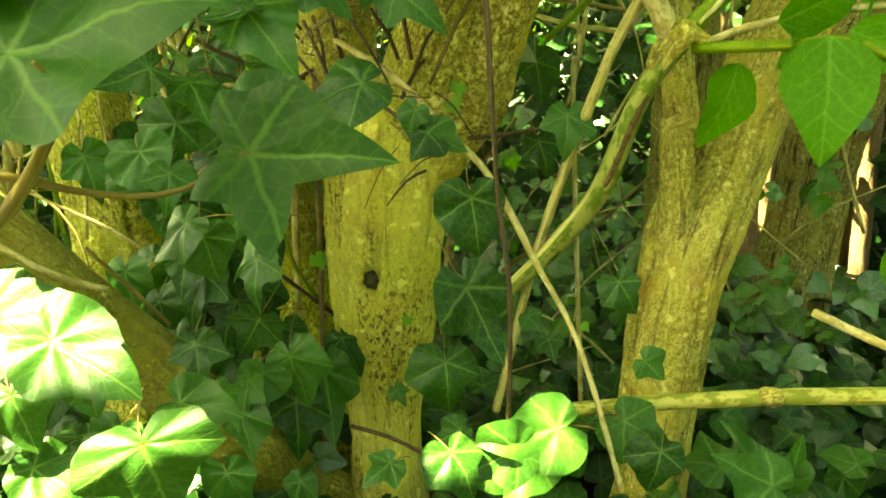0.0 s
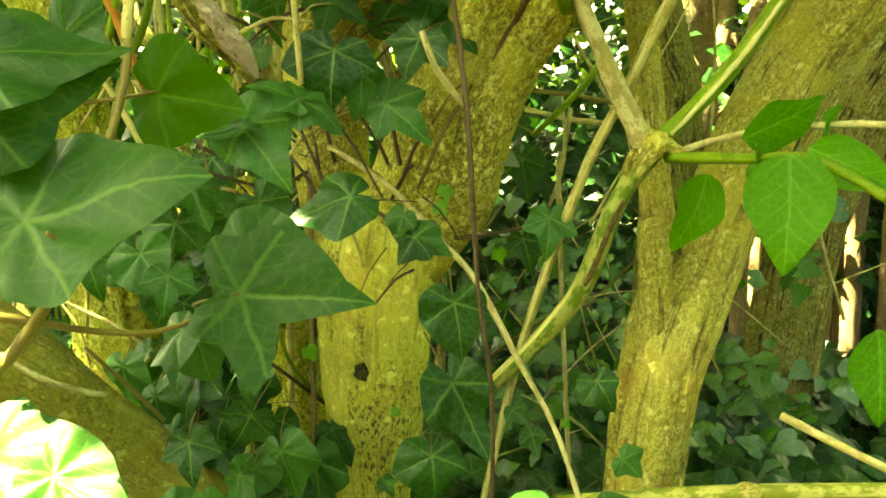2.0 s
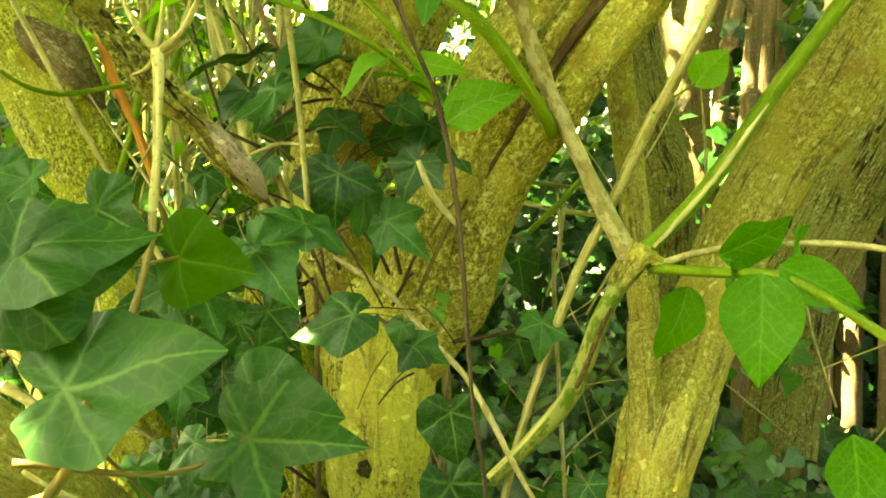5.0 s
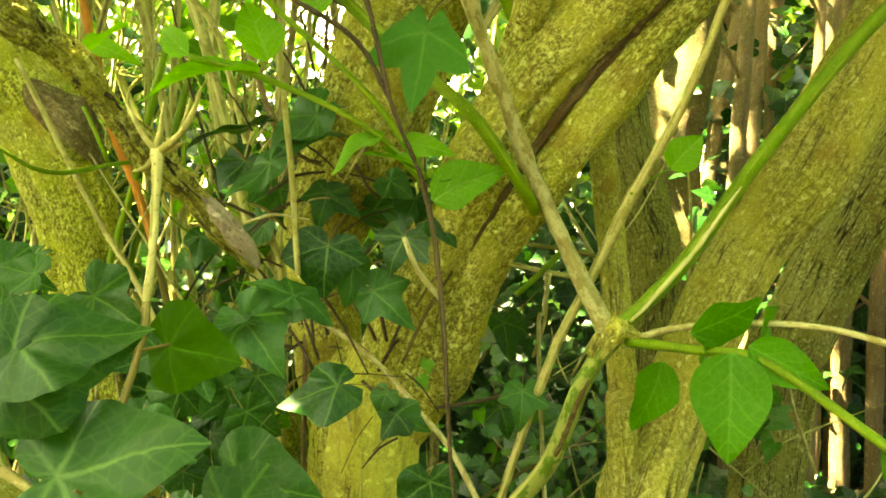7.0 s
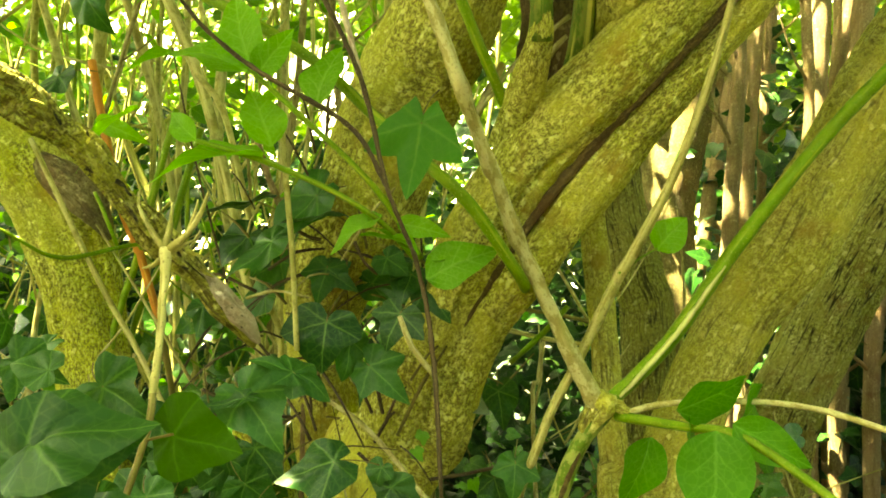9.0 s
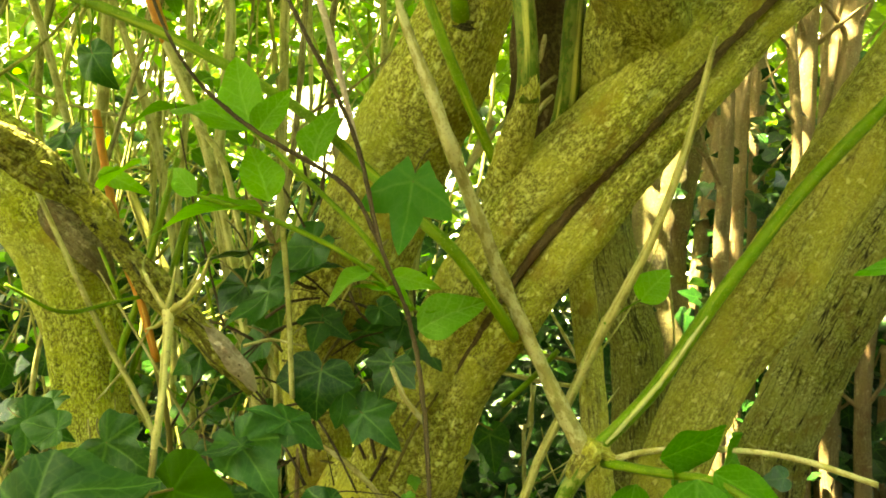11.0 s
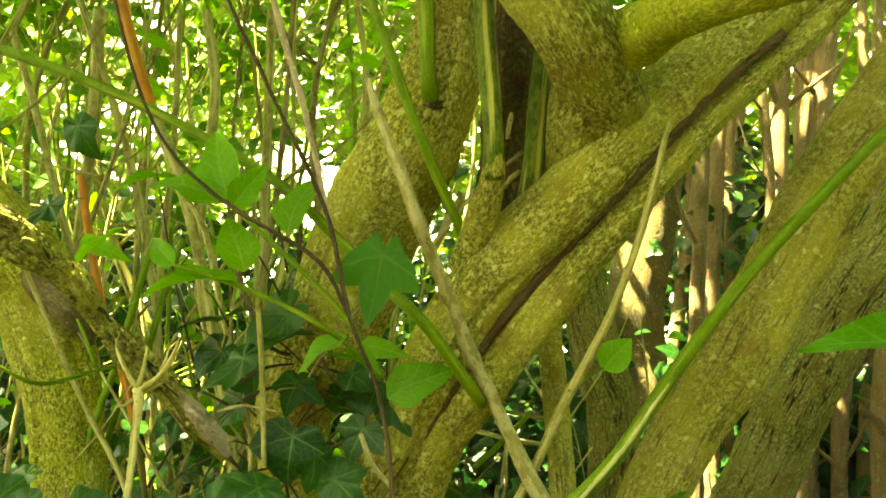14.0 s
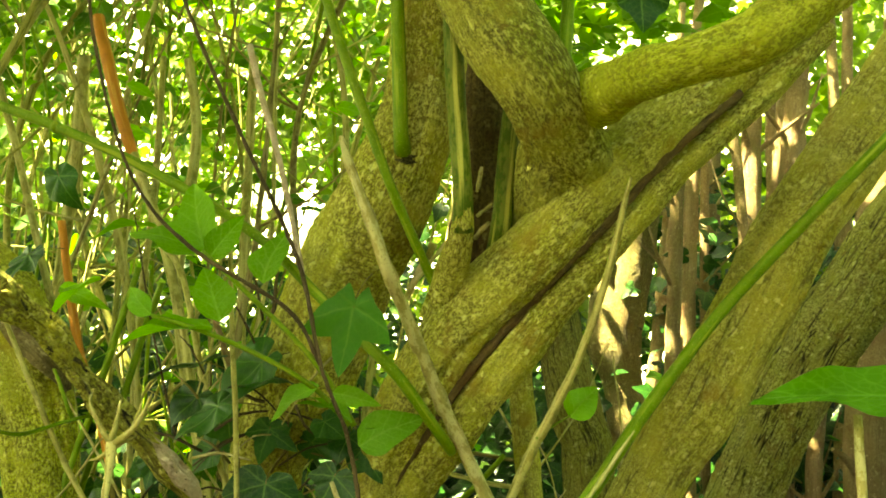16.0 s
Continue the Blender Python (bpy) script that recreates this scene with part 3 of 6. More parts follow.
limb("limb", [(0.259, 0.735, 1.199, 0.0236), (0.282, 0.730, 1.198, 0.0318), (0.315, 0.700, 1.203, 0.0363), (0.337, 0.610, 1.188, 0.0281), (0.358, 0.530, 1.166, 0.0255), (0.414, 0.500, 1.177, 0.0279), (0.465, 0.490, 1.209, 0.0267), (0.527, 0.480, 1.262, 0.0257)],
     BARK_GREEN, tree, "bright mossy branch bending away from the crossing limb", around=48, step=0.006, lump=0.14, ridge=0.05)
limb("flare", [(0.278, 0.780, 1.203, 0.0214), (0.268, 0.780, 1.165, 0.0390), (0.261, 0.810, 1.123, 0.0405), (0.253, 0.860, 1.072, 0.0330)], BARK_SHADY, tree, "swollen join of the crossing limb", around=48, step=0.007, lump=0.16, ridge=0.08, furrows=4)
for points, label in (
    ([(0.055, 0.755, 1.410, 0.0089), (0.067, 0.770, 1.259, 0.0095), (0.073, 0.785, 1.173, 0.0102), (0.076, 0.810, 1.155, 0.0126), (0.076, 0.850, 1.156, 0.0153)], "upright green water shoot"),
    ([(0.127, 0.750, 1.410, 0.0125), (0.140, 0.750, 1.230, 0.0128), (0.154, 0.750, 1.098, 0.0124), (0.156, 0.770, 1.046, 0.0139)], "upright green water shoot with pale streaks"),
    ([(0.223, 0.830, 1.293, 0.0131), (0.212, 0.815, 1.150, 0.0133), (0.208, 0.830, 1.070, 0.0141), (0.206, 0.870, 1.040, 0.0168)], "upright green water shoot with pale streaks"),
    ([(0.292, 0.800, 1.431, 0.0085), (0.285, 0.790, 1.342, 0.0090), (0.280, 0.770, 1.276, 0.0087)], "upright green water shoot"),
):
    limb("shoot", points, WATER_RIND if "streaks" in label else GREEN_RIND, tree, label, around=18, step=0.012, lump=0.06)
limb("shoot_base", [(0.155, 0.752, 1.088, 0.0104), (0.156, 0.760, 1.061, 0.0135), (0.153, 0.785, 1.035, 0.0176), (0.143, 0.830, 0.999, 0.0234), (0.133, 0.880, 0.954, 0.0272)], BARK_MOSS, tree, around=20, step=0.006, lump=0.2, ridge=0.1)

limb("collar", [(0.057, 0.822, 1.163, 0.0075), (0.069, 0.808, 1.150, 0.0096), (0.088, 0.808, 1.147, 0.0096), (0.103, 0.820, 1.154, 0.0067)], BARK_KNOT, tree, "dark knotted collar below the shoot", around=20, step=0.003, lump=0.6, ridge=0.5)
limb("limb", [(0.198, 0.980, 1.595, 0.0548), (0.196, 0.970, 1.374, 0.0508), (0.193, 0.960, 1.188, 0.0472), (0.179, 0.950, 1.031, 0.0407)], BARK_WOUND, tree, "dark brown dead limb behind the shoots", around=36, step=0.01, lump=0.2, ridge=0.15)

stump = thing("stump", (-0.13, 1.2, 0.0), "low mossy yellow stump behind ivy", "stump")
limb("trunk", [(-0.13, 1.2, -0.03, 0.045), (-0.213, 1.200, 0.416, 0.0479), (-0.239, 1.200, 0.520, 0.0393), (-0.249, 1.200, 0.563, 0.0297), (-0.257, 1.200, 0.598, 0.0131)], BARK_BRIGHT, stump, around=32, step=0.01, lump=0.25, ridge=0.15)

# ---- the right tree ----
right_tree = thing("tree", (0.26, 1.0, 0.0), "tan barked shrub tree forking low into leaning limbs", "tree")
limb("trunk", [(0.25, 1.0, -0.03, 0.055), (0.281, 1.000, 0.115, 0.0445), (0.281, 1.000, 0.203, 0.0445), (0.288, 1.000, 0.303, 0.0485), (0.300, 1.000, 0.372, 0.0498), (0.317, 1.010, 0.431, 0.0544), (0.349, 1.030, 0.496, 0.0482), (0.385, 1.040, 0.602, 0.0456), (0.450, 1.050, 0.738, 0.0484), (0.530, 1.030, 0.872, 0.0555), (0.609, 1.020, 1.014, 0.0559), (0.672, 1.000, 1.134, 0.0557), (0.768, 0.980, 1.279, 0.0540), (0.895, 0.960, 1.482, 0.0526)],
     BARK_TAN, right_tree, "tan bark mottled with yellow lichen", around=128, step=0.006, furrows=9, lump=0.1, ridge=0.06)
limb("limb", [(0.287, 0.990, 0.407, 0.0229), (0.282, 0.970, 0.488, 0.0196), (0.276, 0.970, 0.556, 0.0174), (0.282, 0.970, 0.558, 0.0191), (0.277, 0.990, 0.627, 0.0188), (0.271, 1.020, 0.735, 0.0186), (0.259, 1.050, 0.873, 0.0184), (0.253, 1.070, 0.993, 0.0172)],
     BARK_TAN, right_tree, "upright side stem", around=24, step=0.01, lump=0.1, ridge=0.06)

# ---- the shoot with the node ----
shoot = thing("shoot", (0.104, 0.980, 0.369), "green-striped shoot branching at a pale knotted node", "branch")
limb("stem", [(0.098, 0.990, 0.358, 0.0090), (0.149, 0.960, 0.420, 0.0107), (0.189, 0.930, 0.482, 0.0116), (0.210, 0.910, 0.548, 0.0110), (0.228, 0.900, 0.597, 0.0099), (0.254, 0.890, 0.639, 0.0116)], STRIPED_RIND, shoot, "green bark split by pale streaks", around=16, step=0.01, lump=0.12)
limb("node", [(0.234, 0.896, 0.610, 0.0108), (0.245, 0.890, 0.631, 0.0142), (0.253, 0.887, 0.645, 0.0140), (0.258, 0.886, 0.660, 0.0085)], BARK_TAN, shoot, "swollen pale knot", around=40, step=0.003, lump=0.8, ridge=0.35)
limb("node_scar", [(0.262, 0.884, 0.648, 0.0080), (0.272, 0.880, 0.641, 0.0070), (0.281, 0.874, 0.636, 0.0052)], BARK_TAN, shoot, "rough branch collar", around=24, step=0.003, lump=0.7, ridge=0.3)
limb("bark_split", [(0.270, 0.8795, 0.656, 0.0020), (0.300, 0.8785, 0.690, 0.0032), (0.340, 0.8800, 0.739, 0.0034), (0.372, 0.8805, 0.786, 0.0026), (0.392, 0.8812, 0.815, 0.0008)], CREAM, shoot, "cream streak in the green bark", around=10, step=0.006, lump=0.4)
limb("bark_split", [(0.226, 0.8900, 0.586, 0.0016), (0.214, 0.8985, 0.556, 0.0034), (0.196, 0.9150, 0.500, 0.0038), (0.176, 0.9310, 0.460, 0.0018)], BARK_WOUND, shoot, "brown scar in the green bark", around=10, step=0.006, lump=0.4)
limb("branch", [(0.248, 0.887, 0.642, 0.0118), (0.231, 0.885, 0.667, 0.0106), (0.182, 0.862, 0.760, 0.0088), (0.147, 0.839, 0.824, 0.0082), (0.141, 0.832, 0.834, 0.0094), (0.115, 0.796, 0.892, 0.0078), (0.106, 0.785, 0.907, 0.0097), (0.088, 0.755, 0.948, 0.0072), (0.075, 0.725, 0.975, 0.0089), (0.064, 0.712, 0.999, 0.0067), (0.046, 0.706, 1.045, 0.0074), (0.041, 0.705, 1.056, 0.0062), (0.021, 0.700, 1.102, 0.0056), (0.008, 0.700, 1.138, 0.0026)], PALE_RIND, shoot, "pale bare branch with broken end", around=18, step=0.005, lump=0.22, ridge=0.14)
limb("branch", [(0.252, 0.887, 0.642, 0.0090), (0.327, 0.890, 0.720, 0.0093), (0.406, 0.890, 0.837, 0.0089), (0.499, 0.880, 0.964, 0.0084), (0.577, 0.870, 1.054, 0.0085), (0.659, 0.850, 1.143, 0.0078), (0.770, 0.830, 1.262, 0.0089)], GREEN_RIND, shoot, "smooth green branch with pale streak", around=14, step=0.01, lump=0.08)
limb("twig", [(0.268, 0.885, 0.633, 0.0046), (0.317, 0.850, 0.653, 0.0038), (0.386, 0.800, 0.664, 0.0035), (0.451, 0.760, 0.662, 0.0034), (0.518, 0.720, 0.644, 0.0032)], PALE_RIND, shoot, "pale arching twig", around=8, step=0.01)
limb("twig", [(0.268, 0.885, 0.633, 0.0065), (0.328, 0.820, 0.632, 0.0054), (0.371, 0.770, 0.632, 0.0051), (0.416, 0.740, 0.605, 0.0049), (0.472, 0.700, 0.561, 0.0052), (0.523, 0.670, 0.525, 0.0050)], GREEN_RIND, shoot, "green leafy twig", around=8, step=0.01)
for base, tip, wide, roll in (
    ((0.348, 0.760, 0.636), (0.336, 0.720, 0.538), 1.0, 12),
    ((0.298, 0.840, 0.616), (0.281, 0.820, 0.542), 0.8, -25),
    ((0.317, 0.800, 0.651), (0.389, 0.780, 0.681), 0.9, 60),
    ((0.368, 0.770, 0.643), (0.432, 0.730, 0.608), 0.75, 30),
    ((0.371, 0.770, 0.641), (0.444, 0.830, 0.669), 0.7, 50),
    ((0.328, 0.800, 0.646), (0.377, 0.860, 0.617), 0.8, 30),
    ((0.457, 0.800, 0.472), (0.461, 0.780, 0.380), 0.9, 10),
    ((0.468, 0.700, 0.556), (0.500, 0.700, 0.521), 0.9, 10),
):
    leaf(shoot, BRIGHT_MESHES, base, tip, wide, roll, None)

# ---- trees behind ----
back_tree = thing("tree", (0.68, 1.85, 0.0), "grey furrowed tree trunk leaning in shade over ivy", "tree")
for dx, dy, k in ((0, 0.0, 1.0), (-34, -0.035, 0.5), (30, -0.03, 0.55), (2, -0.05, 0.42)):
    line = [(0.759, 1.840, -0.087, 0.0661), (0.754, 1.820, 0.076, 0.0681), (0.757, 1.820, 0.228, 0.0683), (0.782, 1.820, 0.448, 0.0645), (0.790, 1.800, 0.552, 0.0829), (0.909, 1.780, 0.813, 0.0835), (1.017, 1.750, 1.025, 0.0808), (1.144, 1.720, 1.223, 0.0780), (1.325, 1.700, 1.493, 0.0760)]
    line = [(x + dx * 0.0012, y + dy, z + dx * 0.0004, r * k * (1 + 0.1 * math.sin(7 * z + dx))) for x, y, z, r in line]
    limb("trunk" if k == 1.0 else "strand", line, BARK_RIDGED, back_tree, around=110 if k == 1.0 else 60, step=0.01, lump=0.12, ridge=0.12, furrows=9 if k == 1.0 else 4)
mossy = thing("tree", (-0.42, 1.18, 0.0), "yellow mossy tree trunk beside a thicket of canes", "tree")
limb("trunk", [(-0.40, 1.18, -0.03, 0.07), (-0.440, 1.19, 0.30, 0.058), (-0.481, 1.200, 0.515, 0.0560), (-0.515, 1.220, 0.639, 0.0560), (-0.550, 1.240, 0.759, 0.0570), (-0.585, 1.250, 0.844, 0.0656), (-0.626, 1.250, 0.931, 0.0760), (-0.689, 1.250, 1.008, 0.0800), (-0.778, 1.250, 1.086, 0.0802), (-0.920, 1.250, 1.170, 0.0790)], BARK_BRIGHT, mossy, around=96, step=0.006, lump=0.16, ridge=0.1, furrows=4)
# added lump: the trunk's shaded side and brown moss put into a dark colour
limb("shaded_lump", [(-0.603, 1.180, 0.964, 0.0186), (-0.548, 1.176, 0.927, 0.0330), (-0.512, 1.186, 0.888, 0.0270), (-0.493, 1.20, 0.844, 0.0093)], BARK_BROWN, mossy, "dark brown lump standing in for shade and brown moss on the trunk", around=36, step=0.005, lump=0.5, ridge=0.4)
dead = thing("dead_branch", (-0.256, 0.715, 0.838), "dead mossy branch with shaggy bark and a pale broken end", "branch")
DEAD_LINE = [(-0.372, 0.570, 0.950, 0.0170), (-0.347, 0.630, 0.935, 0.0170), (-0.325, 0.650, 0.918, 0.0160), (-0.306, 0.680, 0.901, 0.0148), (-0.280, 0.700, 0.867, 0.0130), (-0.256, 0.715, 0.838, 0.0128), (-0.234, 0.745, 0.807, 0.0132), (-0.211, 0.785, 0.779, 0.0128), (-0.188, 0.812, 0.745, 0.0115), (-0.170, 0.836, 0.716, 0.0070), (-0.160, 0.850, 0.699, 0.0022)]
limb("branch", DEAD_LINE, BARK_DEAD, dead, around=90, step=0.003, lump=0.5, ridge=0.5, flutes=7.0, furrows=8)
limb("broken_end", [(-0.206, 0.780, 0.783, 0.0040), (-0.187, 0.800, 0.757, 0.0088), (-0.171, 0.821, 0.734, 0.0098), (-0.159, 0.838, 0.714, 0.0068), (-0.153, 0.846, 0.704, 0.0022)], BARK_CUT, dead, "pale pinkish broken wood", around=30, step=0.003, lump=0.4, ridge=0.5)
shag = random.Random(77)
shag_line = glide(DEAD_LINE, 0.004)
for k in range(46):
    # plates and rags of loose bark
    at = shag_line[shag.randrange(4, len(shag_line) - 4)]
    ahead = Vector(shag_line[min(len(shag_line) - 1, 4 + k)][:3]) - Vector(shag_line[k][:3])
    ahead = (Vector((0.05, 0.06, -0.06)) if ahead.length < 1e-6 else ahead).normalized()
    turn = shag.uniform(-2.4, 1.2)
    out = Matrix.Rotation(turn, 3, ahead) @ Vector((0, -1, 0.1))
    out = (out - ahead * out.dot(ahead)).normalized()
    a = Vector(at[:3]) + out * at[3] * 0.85
    reach = ahead * shag.uniform(0.008, 0.022) * shag.choice((-1, 1))
    w = shag.uniform(0.0012, 0.0032)
    limb("bark_flake", [(*a, w), (*(a + reach * 0.5 + out * 0.003), w * 0.9), (*(a + reach + out * shag.uniform(0.003, 0.008)), w * 0.3)], shag.choice((BARK_DEAD, BARK_KNOT, BARK_DEAD, BARK_TAN)), dead, around=7, step=0.004, lump=0.6, ridge=0.4)
sapling = thing("sapling", (-0.310, 0.460, 0.0), "thin tan dead stem ending in a crown of short spurs", "stem")
limb("stem", [(-0.128, 0.467, 0.785, 0.0045), (-0.127, 0.465, 0.774, 0.0040), (-0.126, 0.462, 0.755, 0.0030), (-0.124, 0.455, 0.717, 0.0027), (-0.125, 0.450, 0.680, 0.0026)], CANE_TAN, sapling, "tan dry upper stem", around=16, step=0.004, lump=0.3, ridge=0.15)
limb("lower_stem", [(-0.1248, 0.4502, 0.684, 0.0027), (-0.125, 0.447, 0.661, 0.0025), (-0.135, 0.435, 0.610, 0.0025), (-0.147, 0.412, 0.556, 0.0026), (-0.166, 0.412, 0.524, 0.0027), (-0.205, 0.425, 0.480, 0.0028), (-0.290, 0.450, 0.220, 0.0030), (-0.310, 0.460, -0.02, 0.0033)], STALK_BROWN, sapling, "brown lower stem", around=12, step=0.008, lump=0.2)
for points in (
    [(-0.127, 0.467, 0.783, 0.0032), (-0.110, 0.460, 0.796, 0.0023), (-0.100, 0.455, 0.811, 0.0017), (-0.095, 0.452, 0.825, 0.0008)],
    [(-0.110, 0.460, 0.797, 0.0018), (-0.107, 0.462, 0.810, 0.0013), (-0.106, 0.464, 0.820, 0.0006)],
    [(-0.129, 0.467, 0.784, 0.0032), (-0.128, 0.472, 0.803, 0.0018), (-0.128, 0.475, 0.819, 0.0007)],
    [(-0.129, 0.467, 0.784, 0.0030), (-0.141, 0.470, 0.798, 0.0020), (-0.153, 0.475, 0.816, 0.0014), (-0.153, 0.478, 0.828, 0.0006)],
    [(-0.126, 0.467, 0.781, 0.0024), (-0.114, 0.465, 0.788, 0.0015), (-0.107, 0.463, 0.791, 0.0007)],
    [(-0.129, 0.466, 0.778, 0.0024), (-0.137, 0.466, 0.772, 0.0014), (-0.145, 0.468, 0.770, 0.0006)],
):
    limb("spur", points, CANE_TAN, sapling, around=9, step=0.004, lump=0.4)
log = thing("log", (-0.292, 0.750, 0.402), "mossy low limb sweeping down to the ground", "log")
limb("trunk", [(-0.391, 0.680, 0.494, 0.0349), (-0.339, 0.720, 0.440, 0.0365), (-0.301, 0.790, 0.362, 0.0375), (-0.248, 0.880, 0.264, 0.0388), (-0.201, 0.950, 0.178, 0.0397), (-0.149, 1.020, 0.088, 0.0417), (-0.05, 1.08, 0.0, 0.05)], BARK_LOG, log, around=56, step=0.008, lump=0.12, ridge=0.08)

# ---- twigs ----
stick("twig", [(-0.095, 0.940, 0.638, 0.0030), (-0.030, 0.920, 0.599, 0.0038), (0.031, 0.890, 0.542, 0.0033), (0.072, 0.870, 0.499, 0.0037), (0.119, 0.855, 0.417, 0.0033), (0.153, 0.835, 0.359, 0.0028), (0.176, 0.820, 0.300, 0.0028), (0.205, 0.800, 0.204, 0.0028)], PALE_RIND, "thin pale twig leaning across the pale trunk")
leaning = thing("stick", (0.134, 0.985, 0.422), "straight tan stick leaning past the shoot, with one small leaf", "stick")
limb("stem", [(0.346, 0.688, 1.098, 0.0016), (0.341, 0.700, 1.070, 0.0034), (0.336, 0.715, 1.036, 0.0041), (0.324, 0.750, 0.971, 0.0045), (0.302, 0.800, 0.890, 0.0051), (0.268, 0.855, 0.807, 0.0070), (0.262, 0.863, 0.795, 0.0066), (0.225, 0.900, 0.701, 0.0062), (0.187, 0.922, 0.612, 0.0058), (0.134, 0.985, 0.422, 0.0054), (0.09, 1.02, 0.20, 0.005)], CANE_TAN, leaning, around=14, step=0.008, lump=0.15, ridge=0.1)
limb("twig", [(0.261, 0.855, 0.800, 0.0020), (0.284, 0.850, 0.818, 0.0014), (0.303, 0.845, 0.830, 0.0012)], GREEN_RIND, leaning, around=8, step=0.008)
leaf(leaning, YOUNG_MESHES, (0.301, 0.845, 0.828), (0.333, 0.835, 0.868), 1.5, 10, None, pick=1)
vine = thing("vine", (0.092, 0.780, 0.210), "dark thin woody vine climbing with a forked top", "vine")
limb("stem", [(-0.225, 0.740, 1.362, 0.0025), (-0.173, 0.730, 1.253, 0.0026), (-0.102, 0.720, 1.119, 0.0025), (-0.032, 0.710, 0.988, 0.0027), (0.003, 0.710, 0.869, 0.0023), (0.036, 0.730, 0.790, 0.0024), (0.056, 0.750, 0.685, 0.0028), (0.072, 0.760, 0.509, 0.0021), (0.088, 0.770, 0.396, 0.0022), (0.091, 0.780, 0.204, 0.0023)], DARK_RIND, vine, around=8, step=0.007, lump=0.4)
limb("branch", [(0.003, 0.710, 0.869, 0.0022), (-0.037, 0.705, 0.930, 0.0025), (-0.140, 0.700, 0.988, 0.0026), (-0.209, 0.700, 1.047, 0.0021), (-0.260, 0.710, 1.132, 0.0021), (-0.308, 0.720, 1.262, 0.0022), (-0.330, 0.720, 1.364, 0.0023)], DARK_RIND, vine, around=8, step=0.007, lump=0.4)
rod = thing("rod", (0.365, 0.860, 0.283), "fallen green-yellow rod with knots lying on the ivy", "rod")
limb("stem", [(0.166, 0.880, 0.257, 0.0078), (0.261, 0.870, 0.271, 0.0083), (0.365, 0.860, 0.283, 0.0087), (0.476, 0.850, 0.291, 0.0091), (0.577, 0.840, 0.298, 0.0090)], ROD_RIND, rod, around=16, step=0.01, lump=0.06)
limb("knot", [(0.356, 0.860, 0.282, 0.0081), (0.360, 0.858, 0.284, 0.0104), (0.367, 0.858, 0.285, 0.0104), (0.372, 0.860, 0.283, 0.0081)], BARK_TAN, rod, "small dark knot", around=16, step=0.003, lump=0.4)
stick("stick", [(0.339, 0.720, 0.408, 0.0038), (0.381, 0.680, 0.392, 0.0036), (0.421, 0.630, 0.379, 0.0033)], PALE_RIND, "short pale cut stick")
stick("stick", [(0.547, 0.600, 0.837, 0.0044), (0.542, 0.590, 0.758, 0.0048), (0.536, 0.580, 0.701, 0.0047)], PALE_RIND, "upright pale cut stick")
stick("twig", [(0.015, 0.775, 0.741, 0.0027), (0.029, 0.785, 0.709, 0.0033), (0.055, 0.800, 0.676, 0.0033)], PALE_RIND, "short pale snapped twig end")
stick("twig", [(0.021, 0.990, 0.612, 0.0051), (0.053, 1.000, 0.620, 0.0051), (0.096, 1.040, 0.630, 0.0033)], PALE_RIND, "short pale broken twig")
stick("twig", [(-0.288, 0.600, 0.476, 0.0020), (-0.262, 0.610, 0.456, 0.0024), (-0.244, 0.630, 0.440, 0.0029), (-0.227, 0.650, 0.431, 0.0022)], PALE_RIND, "thin pale twig lying on the mossy limb")
stick("twig", [(-0.313, 0.800, 0.434, 0.0021), (-0.285, 0.820, 0.397, 0.0022), (-0.249, 0.840, 0.350, 0.0023)], STALK_BROWN, "thin bent brown stem")
for points in (
    [(-0.249, 0.950, 0.637, 0.0024), (-0.203, 0.970, 0.615, 0.0025), (-0.140, 1.000, 0.599, 0.0026)],
    [(-0.250, 0.960, 0.608, 0.0019), (-0.199, 0.980, 0.594, 0.0019), (-0.159, 1.000, 0.582, 0.0019)],
    [(-0.054, 0.900, 0.667, 0.0023), (-0.036, 0.920, 0.639, 0.0023), (-0.028, 0.930, 0.619, 0.0024)],
    [(-0.022, 0.900, 0.665, 0.0023), (-0.018, 0.920, 0.639, 0.0023), (-0.014, 0.930, 0.619, 0.0024)],
    [(-0.141, 1.000, 0.663, 0.0022), (-0.119, 0.980, 0.622, 0.0022), (-0.102, 0.960, 0.590, 0.0021)],
    [(-0.158, 1.000, 0.635, 0.0022), (-0.130, 0.980, 0.605, 0.0020), (-0.110, 0.970, 0.575, 0.0027)],
    [(-0.134, 1.020, 0.670, 0.0023), (-0.120, 1.000, 0.636, 0.0022), (-0.115, 0.990, 0.605, 0.0022)],
    [(-0.141, 0.900, 0.862, 0.0027), (-0.127, 0.920, 0.841, 0.0027), (-0.101, 0.930, 0.833, 0.0028), (-0.077, 0.950, 0.843, 0.0028)],
    [(-0.055, 0.900, 0.830, 0.0027), (-0.041, 0.900, 0.804, 0.0021), (-0.028, 0.920, 0.793, 0.0027)],
    [(-0.105, 0.950, 1.027, 0.0028), (-0.105, 0.950, 0.955, 0.0028), (-0.101, 0.960, 0.879, 0.0029)],
    [(-0.042, 0.930, 0.569, 0.0024), (-0.029, 0.920, 0.561, 0.0024), (-0.011, 0.910, 0.550, 0.0024)],
    [(0.048, 0.950, 0.537, 0.0025), (0.092, 0.970, 0.542, 0.0025), (0.142, 1.000, 0.550, 0.0026)],
    [(-0.075, 0.900, 0.223, 0.0025), (-0.031, 0.900, 0.211, 0.0025), (0.019, 0.900, 0.186, 0.0025)],
):
    stick("twig", points, DARK_RIND, "thin dark dry ivy stem", "twig", "dry stems on the trunk", around=6)

